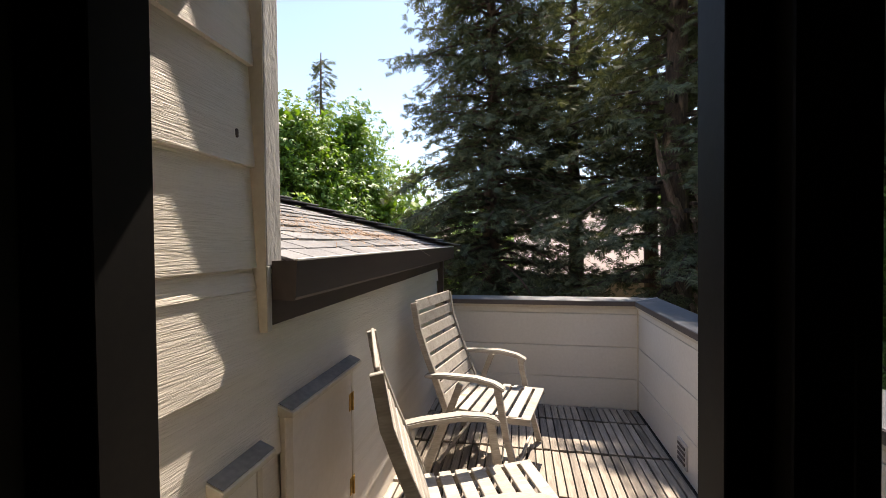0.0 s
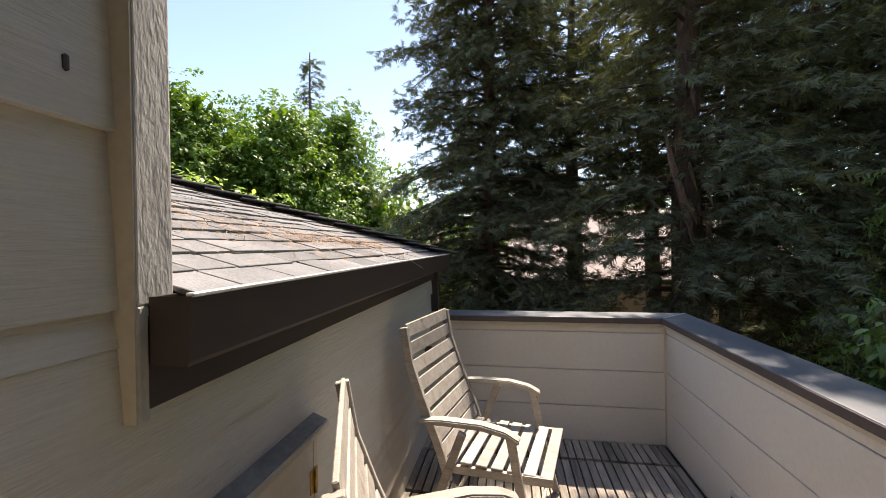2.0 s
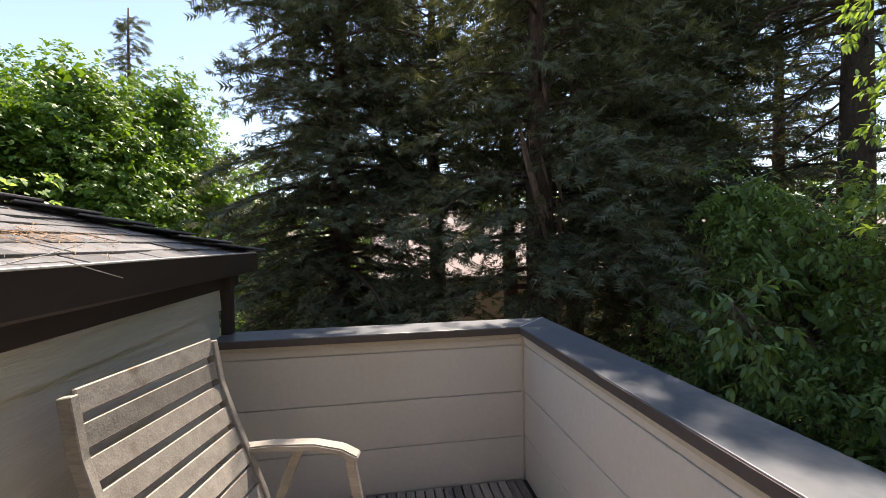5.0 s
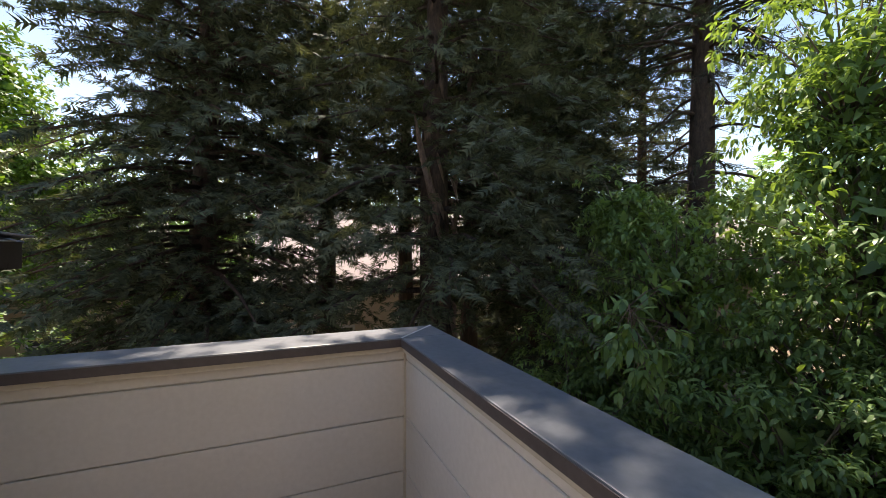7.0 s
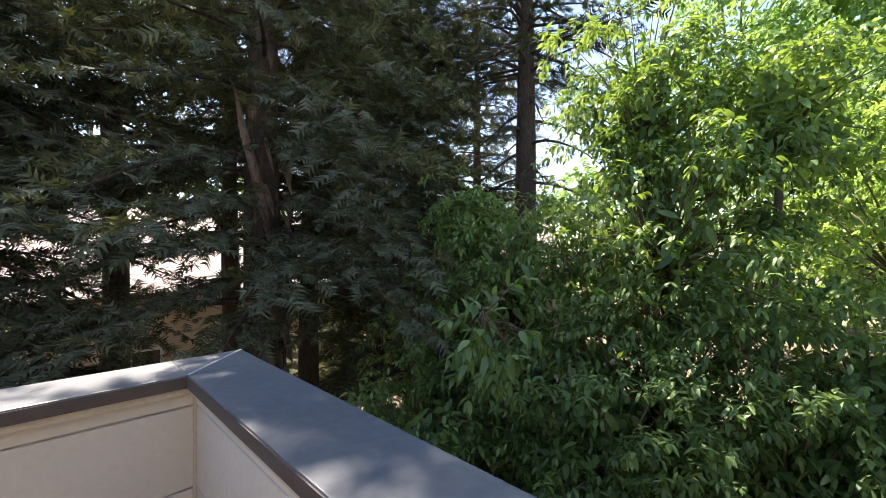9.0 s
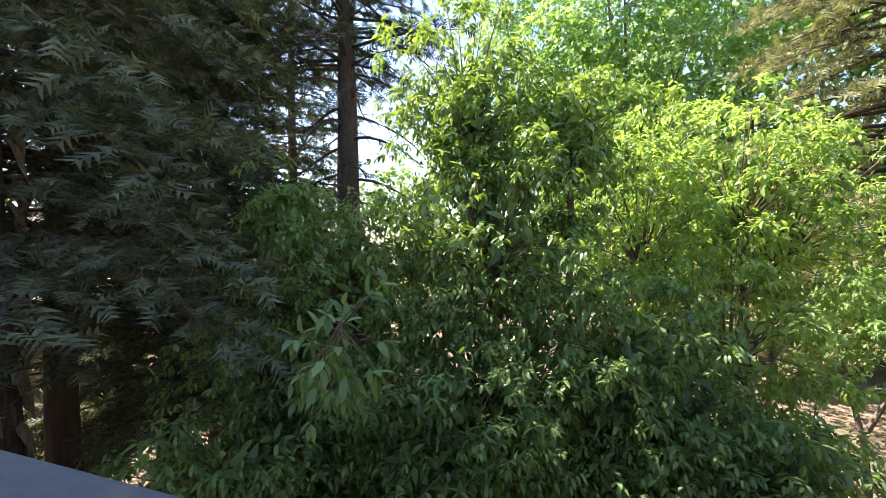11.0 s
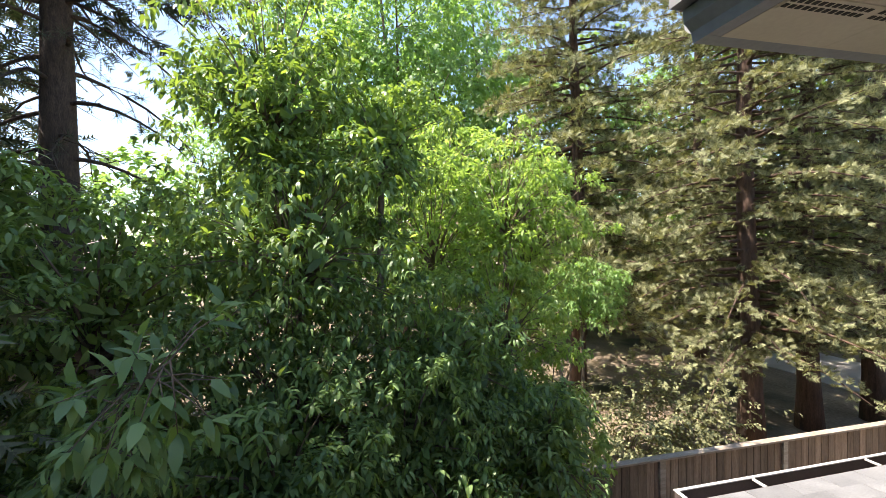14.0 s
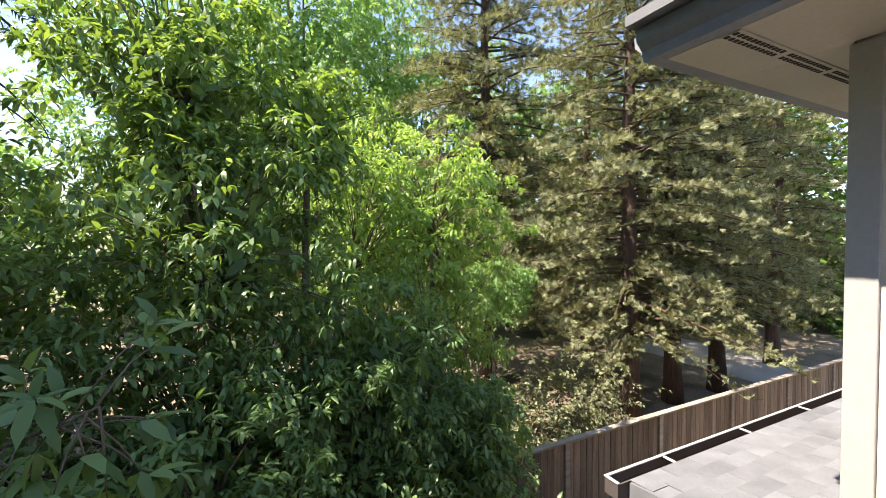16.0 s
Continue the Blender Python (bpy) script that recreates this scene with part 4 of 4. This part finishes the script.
# ---- neighbouring houses ----
def neighbour(name, label, x0, x1, y0, y1, eave, ridge, turn=0.0, windows=3, door_at=None):
    """A one-storey house with a gabled roof along x, its front facing -y."""
    root = tagged(new(name), label, "house", "neighbouring houses")
    cx, cy = (x0 + x1) / 2, (y0 + y1) / 2
    root.matrix_basis = pose(cx, cy, GROUND, 0, 0, turn)
    hx, hy, e, r = (x1 - x0) / 2, (y1 - y0) / 2, eave - GROUND, ridge - GROUND
    part("wall", boxes((-hx, -hy, 0, hx, hy, e)), M["house_wall"], root)
    bm = bmesh.new()
    o = 0.6
    for sgn in (1, -1):
        a = [(-hx - o, sgn * (hy + o), e - 0.08), (hx + o, sgn * (hy + o), e - 0.08), (hx + o, 0, r), (-hx - o, 0, r)]
        lo = [bm.verts.new(c) for c in a]
        hi = [bm.verts.new((c[0], c[1], c[2] + 0.14)) for c in a]
        bm.faces.new(lo), bm.faces.new(hi[::-1])
        for k in range(4):
            bm.faces.new((lo[k], lo[(k + 1) % 4], hi[(k + 1) % 4], hi[k]))
    for sx in (-hx + 0.02, hx - 0.02):
        bm.faces.new([bm.verts.new(c) for c in ((sx, -hy, e), (sx, hy, e), (sx, 0, r - 0.02))])
    bmesh.ops.recalc_face_normals(bm, faces=bm.faces)
    part("roof", bm, M["house_roof"], root)
    part("eave_gutter", boxes((-hx - o, -hy - o - 0.1, e - 0.1, hx + o, -hy - o, e + 0.03), bevel=0.01), M["brown"], root, "brown gutter")
    for i in range(windows):
        x = -hx + (i + 0.6) * 2 * hx / windows
        w = part("window", boxes((x - 0.75, -hy - 0.06, 1.0, x + 0.75, -hy - 0.004, 1.08), (x - 0.75, -hy - 0.06, 2.12, x + 0.75, -hy - 0.004, 2.2), (x - 0.75, -hy - 0.06, 1.08, x - 0.67, -hy - 0.004, 2.12), (x + 0.67, -hy - 0.06, 1.08, x + 0.75, -hy - 0.004, 2.12), (x - 0.03, -hy - 0.06, 1.08, x + 0.03, -hy - 0.004, 2.12)), M["white_wall"], root)
        part("pane", boxes((x - 0.67, -hy - 0.03, 1.08, x + 0.67, -hy - 0.008, 2.12)), M["dark_glass"], w)
    return root


neighbour("neighbour_house", "tan stucco house with a pale pink shingle roof among the trees", 0.5, 10.0, 16.0, 23.0, 0.25, 2.9)
neighbour("neighbour_house", "tan stucco house with a pale shingle roof and white windows", 11.5, 20.0, 13.0, 19.5, 0.5, 2.9, -35)
neighbour("neighbour_house", "grey gabled house behind the leafy trees", -13.0, -5.0, 22.0, 29.0, 0.6, 2.6, 20)

# ---- trees and bushes ----
RW = "tall dark green redwood tree with drooping feathery sprays"
rw_near = conifer("redwood_tree", RW, 2.6, 6.95, GROUND, 13.2, 0.28, 2.8, 4.3, 235, 1, M["redwood"], M["bark_pale"], gaps=(3.5, 8.6, 0.42), spray=0.16, twig_gap=0.08, power=0.85, pairs=3)
conifer("redwood_tree", RW, 3.7, 11.8, GROUND, 13.2, 0.24, 2.4, 7.2, 70, 7, M["redwood"], M["bark"], spray=0.3, twig_gap=0.13, power=0.4, pairs=3)
bm = bmesh.new()
sweep(bm, [(0.02, -0.12, 5.0), (-0.14, -0.24, 5.6), (-0.32, -0.22, 6.3), (-0.40, -0.2, 6.75)], [0.075, 0.06, 0.045, 0.012], 8)
part("broken_limb", bm, M["bark_shred"], rw_near, "pale broken limb", smooth=True)
# Shaggy strips on the side facing the balcony, pale colour stands for light there.
srng = random.Random(12)
for k in range(26):
    a = -1.0 + 0.95 * math.sin(k * 2.1)
    z = 2.7 + 0.15 * k + srng.uniform(-0.1, 0.1)
    w, ln = srng.uniform(0.04, 0.085), srng.uniform(0.16, 0.42)
    bm = bmesh.new()
    sweep(bm, [(0.22 * math.cos(a), 0.22 * math.sin(a), z + 0.08), (0.27 * math.cos(a), 0.27 * math.sin(a), z), (0.29 * math.cos(a + 0.15), 0.29 * math.sin(a + 0.15), z - ln * 0.5), (0.32 * math.cos(a + 0.25), 0.32 * math.sin(a + 0.25), z - ln)], [w * 0.6, w, w * 0.8, 0.008], 6, 0.4)
    part("bark_strip", bm, M["bark_shred"], rw_near, "peeling strip of bark coloured pale for the light on it")
conifer("redwood_tree", RW, -0.5, 8.9, GROUND, 13.0, 0.26, 3.0, 1.0, 410, 2, M["redwood"], M["bark"], spray=0.19, twig_gap=0.12, power=0.42, pairs=3)
conifer("redwood_tree", RW, 1.6, 11.4, GROUND, 12.8, 0.26, 2.6, 6.0, 110, 5, M["redwood"], M["bark"], spray=0.32, twig_gap=0.13, power=0.45, pairs=3)
conifer("redwood_tree", RW, 4.15, 8.9, GROUND, 13.7, 0.2, 2.4, 4.0, 170, 3, M["redwood"], M["bark"], spray=0.19, twig_gap=0.11, power=0.42, gaps=(3.0, 8.5, 0.4), pairs=3)
conifer("redwood_tree", RW, 6.5, 10.2, GROUND, 15.0, 0.24, 3.1, 1.6, 300, 13, M["redwood"], M["bark"], spray=0.24, twig_gap=0.12, power=0.35, gaps=(3.0, 6.5, 0.3), pairs=3)
conifer("redwood_tree", RW, 8.6, 11.2, GROUND, 14.5, 0.24, 3.0, 4.6, 190, 6, M["redwood"], M["bark"], spray=0.32, twig_gap=0.14, power=0.42, pairs=3)
conifer("redwood_tree", RW, 13.2, 12.6, GROUND, 15.5, 0.26, 3.2, 4.4, 150, 8, M["redwood"], M["bark"], spray=0.38, twig_gap=0.17, power=0.42, pairs=3, gaps=(4.0, 16.0, 0.25))
pine = conifer("pine_tree", "tall pine with a bare dark trunk and crooked drooping limbs", 9.9, 8.1, GROUND, 17.0, 0.4, 3.4, 9.5, 110, 4, M["pine_needle"], M["pine_bark"], group="pines", per=0.7, droop=0.35, spray=0.36, tuft=0.3)
prng = np.random.default_rng(61)
tv, tf = [], []
for k in range(14):
    g = 2.4 * k
    e = Vector((math.cos(g) * 0.62, math.sin(g) * 0.62, 0.75 - 0.09 * k))
    q = e.cross(Vector((0.3, 0.2, 1))).normalized() * 0.014
    tf.append((len(tv), len(tv) + 1, len(tv) + 2))
    tv.extend([tuple(q), tuple(-q), tuple(e)])
P, A = [], []
for k in range(34):
    g = 2.4 * k + prng.normal(0, 0.3)
    z, ln = 4.6 + 0.21 * k, prng.uniform(1.3, 2.9)
    d, sd_ = Vector((math.cos(g), math.sin(g), 0)), Vector((-math.sin(g), math.cos(g), 0))
    bend, rise = prng.normal(0, 0.25), prng.uniform(0.0, 0.35)
    pts = [d * ln * f + sd_ * (bend * ln * f * f + 0.09 * math.sin(7 * f + k)) + Vector((0, 0, z + ln * (rise * f - 0.62 * f * f))) for f in (0.0, 0.15, 0.3, 0.45, 0.6, 0.75, 0.9, 1.0)]
    bm = bmesh.new()
    sweep(bm, [tuple(q) for q in pts], [0.05, 0.042, 0.036, 0.03, 0.024, 0.018, 0.012, 0.006], 6)
    for j in range(9):
        o = pts[2 + j % 6]
        tip = o + d * prng.uniform(0.1, 0.45) + sd_ * prng.normal(0, 0.4) + Vector((0, 0, prng.uniform(-0.45, 0.1)))
        sweep(bm, [tuple(o), tuple(o.lerp(tip, 0.5) + Vector((0, 0, 0.05))), tuple(tip)], [0.012, 0.009, 0.004], 5)
        if j % 3:
            for h in (0.55, 0.78, 1.0):
                P.append(tuple(o.lerp(tip, h))), A.append(tuple(tip - o))
    part("limb", bm, M["pine_bark"], pine, "crooked bare limb", smooth=True)
v, f = scatter(np.array(tv), np.array(tf), np.array(P), np.array(A) + 0.01, unit(prng.normal(0, 1, (len(P), 3))), prng.uniform(0.2, 0.34, len(P)))
tufts = new("needle_foliage", soup("needle_foliage", v, f, M["pine_needle"]))
tufts.parent = pine
tufts["kind"] = "stuff"
# Redwoods on the sunny side: brightness of the sun put into their needle colour.
for i, (x, y, h, r, n, sp) in enumerate(((9.0, -6.9, 18, 3.3, 280, 0.17), (9.0, -8.8, 17, 2.6, 190, 0.17), (8.9, -11.0, 17, 2.8, 170, 0.2), (9.5, -15.8, 17, 3.0, 150, 0.28), (13.0, -4.6, 19, 3.9, 270, 0.24), (15.0, -11.5, 18, 3.6, 150, 0.4), (13.0, -20.0, 18, 3.6, 150, 0.4))):
    conifer("redwood_tree", "redwood tree behind the fence, sunlight coloured into its tan sprays", x, y, GROUND, h, 0.24, r, 2.2, n, 10 + i, M["redwood_lit"], M["bark"], spray=sp, twig_gap=0.16, power=0.38, droop=0.3, group="redwoods behind the fence", tuft=0.8, pairs=3)
conifer("fir_tree", "narrow dark fir tip above the leafy trees", -13.2, 25.8, GROUND, 18.2, 0.2, 2.2, 6, 130, 60, M["redwood"], M["bark"], spray=0.5, group="firs", twig_gap=0.3)

bush_lobes = [
    (4.6, 3.2, 0.2, 1.1, 1.35, 1.4, 1.0), (4.6, 3.2, 1.5, 1.0, 1.1, 1.1, 1.0), (4.75, 3.4, 2.75, 0.75, 0.8, 1.1, 1.0),
    (5.0, 2.4, 2.5, 0.7, 0.65, 0.8, 0.9), (4.3, 4.3, -0.6, 1.2, 1.3, 1.2, 1.0), (4.4, 5.5, 0.0, 0.9, 1.0, 1.5, 0.9),
    (4.5, 1.6, -0.9, 0.9, 0.8, 1.3, 1.0), (3.7, 3.2, -0.1, 0.7, 0.9, 0.8, 1.0), (4.4, 0.95, -0.5, 0.6, 0.5, 0.7, 1.0),
    (3.4, 5.0, -0.6, 1.0, 1.0, 1.0, 1.0), (4.2, 5.2, 1.75, 0.45, 0.5, 0.6, 1.0), (4.6, 2.5, -1.9, 1.2, 1.9, 1.4, 0.7), (4.3, 2.3, -0.2, 0.8, 0.8, 0.9, 1.0), (4.4, 4.6, 1.0, 0.7, 0.8, 1.15, 1.0), (4.5, 1.9, 0.4, 0.7, 0.7, 0.75, 1.0), (5.3, 1.6, -0.6, 0.9, 0.9, 1.0, 0.8),
]
whorled_bush("large_bush", "large glossy green broad-leaved bush beside the balcony", 4.9, 2.9, GROUND, bush_lobes, 21, M["bush"], M["twig"], 0.08, 5.2)
yellow_lobes = [(5.9, 1.7, 1.5, 0.9, 0.9, 1.1, 1), (6.0, 0.7, 1.9, 0.9, 0.8, 1.0, 1), (5.4, 1.0, 0.5, 0.8, 0.9, 1.0, 1), (6.6, 0.1, 1.6, 1.1, 1.0, 1.3, 1), (6.9, 1.3, 2.6, 0.8, 0.9, 0.9, 0.8), (5.2, 0.5, -0.7, 0.7, 0.6, 0.8, 1)]
whorled_bush("leafy_tree", "small sunlit yellow-green leafy tree beside the bush", 6.2, 0.5, GROUND, yellow_lobes, 27, M["yellow"], M["twig"], 0.085, 4.3, "tree", "leafy trees", inner=150, whorls=18)
whorled_bush("leafy_tree", "small pale green tree with drooping leaves behind the fence", 9.2, -2.4, GROUND, [(9.1, -2.3, 0.5, 0.8, 0.9, 0.55, 1), (9.6, -3.0, 0.1, 0.7, 0.8, 0.5, 1), (9.0, -1.5, 0.0, 0.7, 0.7, 0.6, 0.8)], 29, M["bluegreen"], M["twig"], 0.11, 4.0, "tree", "leafy trees", inner=60)
broadleaf("bush", "light green bush below the balcony parapet", -3.6, 9.0, GROUND, [(-3.6, 9.0, -1.4, 1.6, 1.4, 1.5, 1), (-2.4, 8.2, -1.9, 1.2, 1.2, 1.2, 1)], 22, M["bright"], M["twig"], 0.14, 1500, 9, 0.05, stems=3, category="bush")
broadleaf("leafy_tree", "small yellow-green tree behind the shingle roof", -6.6, 7.6, GROUND, [(-6.6, 7.6, 1.5, 1.5, 1.4, 1.3, 1), (-7.8, 7.4, 1.2, 1.3, 1.3, 1.2, 1), (-6.0, 8.2, 0.3, 1.3, 1.3, 1.2, 1)], 25, M["yellow"], M["twig"], 0.13, 1500, 9, 0.08, clump=0.2, group="leafy trees")
broadleaf("bush", "brown-green low bush behind the fence", 8.0, -2.4, GROUND, [(8.2, -2.9, -2.7, 0.8, 0.9, 0.7, 1), (8.8, -4.6, -2.7, 0.8, 0.8, 0.7, 1)], 23, M["redwood_lit"], M["twig"], 0.09, 1300, 9, 0.04, stems=3, category="bush")


# a leafy spray of the bush that reaches close to the parapet
brng = np.random.default_rng(77)
spray_b = tagged(new("leafy_branch"), "leafy green branch reaching towards the parapet", "branch")
bm = bmesh.new()
P, A, U, S = [], [], [], []
stem = [Vector((3.6, 4.1, -0.1)), Vector((3.0, 3.8, 0.55)), Vector((2.6, 3.55, 0.95)), Vector((2.15, 3.2, 1.18))]
sweep(bm, [tuple(q) for q in stem], [0.012, 0.009, 0.006, 0.003], 6)
for k in range(46):
    f = 0.35 + 0.65 * k / 45
    i = min(int(f * 3), 2)
    o = stem[i].lerp(stem[i + 1], f * 3 - i)
    d = Vector((brng.uniform(-0.9, 0.5), brng.uniform(-0.9, 0.7), brng.uniform(-1.0, 0.5))).normalized()
    tip = o + d * brng.uniform(0.10, 0.34)
    sweep(bm, [tuple(o), tuple(o.lerp(tip, 0.5) + Vector((0, 0, 0.02))), tuple(tip)], [0.003, 0.0024, 0.0014], 5)
    turn = brng.uniform(0, 6.28)
    o1 = d.orthogonal().normalized()
    o2 = d.cross(o1)
    for j in range(7):
        g = turn + j * 0.9
        radial = o1 * math.cos(g) + o2 * math.sin(g)
        a = radial + d * brng.uniform(0.3, 0.9) + Vector((0, 0, -0.45 + brng.normal(0, 0.2)))
        P.append(tuple(o.lerp(tip, brng.uniform(0.75, 1.0)))), A.append(tuple(a)), U.append(tuple(Vector((brng.normal(0, 0.2), brng.normal(0, 0.2), 1.0)) + radial * 0.4)), S.append(brng.uniform(0.07, 0.115))
part("stem", bm, M["twig"], spray_b, smooth=True)["kind"] = "stuff"
v, f = scatter(LEAF_V, LEAF_F, np.array(P), np.array(A), np.array(U), np.array(S))
lv_ob = new("leaves", soup("leaves", v, f, M["bush"]))
lv_ob.parent = spray_b
lv_ob["kind"] = "stuff"

far = [(-10.6, 17, 3.7), (-9.2, 20.5, 3.7), (-14.5, 20, 4.1), (-13.5, 15, 3.0)]
for i, (x, y, r) in enumerate(far):
    z = 4.9 + 0.5 * (i % 2)
    broadleaf("leafy_tree", "bright green leafy tree beyond the shingle roof", x, y, GROUND, [(x, y, z, r * 0.7, r * 0.7, r * 0.65, 1), (x - r * 0.55, y - 0.5, z - 1.6, r * 0.6, r * 0.6, r * 0.7, 1), (x + r * 0.55, y, z - 1.9, r * 0.6, r * 0.6, r * 0.75, 1), (x, y - 1, z - 3.8, r * 0.9, r * 0.8, r * 0.65, 0.9), (x + 0.5, y, z + r * 0.55, r * 0.4, r * 0.4, r * 0.42, 1), (x - r * 0.4, y, z + r * 0.3, r * 0.35, r * 0.4, r * 0.4, 1)], 30 + i, M["bright"], M["twig"], 0.2, 4300, 8, 0.16, inner=450, clump=0.28, shoot_len=0.6, group="leafy trees", shell=0.35)
for i, (x, y, r) in enumerate(((20, 0.5, 4.6), (24, 5.5, 4.8), (23, -5, 4.4), (27, 0, 5))):
    broadleaf("leafy_tree", "tall airy green tree against the sky", x, y, GROUND, [(x, y, 4, r * 0.7, r * 0.8, r * 0.8, 1), (x, y + r * 0.5, 8, r * 0.6, r * 0.6, r * 0.8, 1), (x, y - r * 0.4, 9, r * 0.6, r * 0.6, r * 0.8, 1), (x, y, 12.5, r * 0.5, r * 0.6, r * 0.7, 1), (x, y + 1, 15.5, r * 0.4, r * 0.45, r * 0.5, 1)], 40 + i, M["bluegreen"], M["twig"], 0.26, 3200, 8, 0.2, shoot_len=0.8, droop=0.6, group="tall airy trees")
broadleaf("leafy_tree", "low green tree beyond the redwoods", -6.0, 23.5, GROUND, [(-6.0, 23.5, 1.0, 2.2, 2.0, 2.0, 1), (-4.6, 24, -0.4, 2.0, 1.8, 1.8, 1), (-7.4, 24, 2.4, 1.5, 1.5, 1.4, 1)], 48, M["bright"], M["twig"], 0.18, 2600, 8, 0.12, clump=0.3, shoot_len=0.5, group="leafy trees")
# distant woods all round
rw = random.Random(9)
for i in range(26):
    a = radians(75 - i * 11.5)
    d = 34 + rw.uniform(-4, 8)
    x, y, r = -math.sin(a) * d, math.cos(a) * d, rw.uniform(4.0, 5.5)
    broadleaf("distant_tree", "distant dark green leafy tree", x, y, GROUND, [(x, y, 1.5, r, r, 3.2, 1), (x + 1, y, 4.5, r * 0.7, r * 0.7, 2.4, 1), (x, y, -1.5, r, r, 2.0, 1)], 70 + i, M["bright"] if i % 3 else M["bluegreen"], M["twig"], 0.55, 520, 8, 0.3, shoot_len=1.2, group="distant woods", shell=0.3)
for i, (x, y) in enumerate(((17.5, -16), (20, -9), (16.5, -23), (22, -14), (12, -26))):
    broadleaf("distant_tree", "dark green leafy tree behind the redwoods", x, y, GROUND, [(x, y, 0.5, 3.4, 3.4, 3.2, 1), (x + 1, y, 5.0, 3.0, 3.0, 3.0, 1), (x, y, 9.0, 2.4, 2.4, 2.6, 1)], 120 + i, M["bluegreen"] if i % 2 else M["bright"], M["twig"], 0.36, 1300, 8, 0.25, shoot_len=0.9, group="distant woods", shell=0.3)
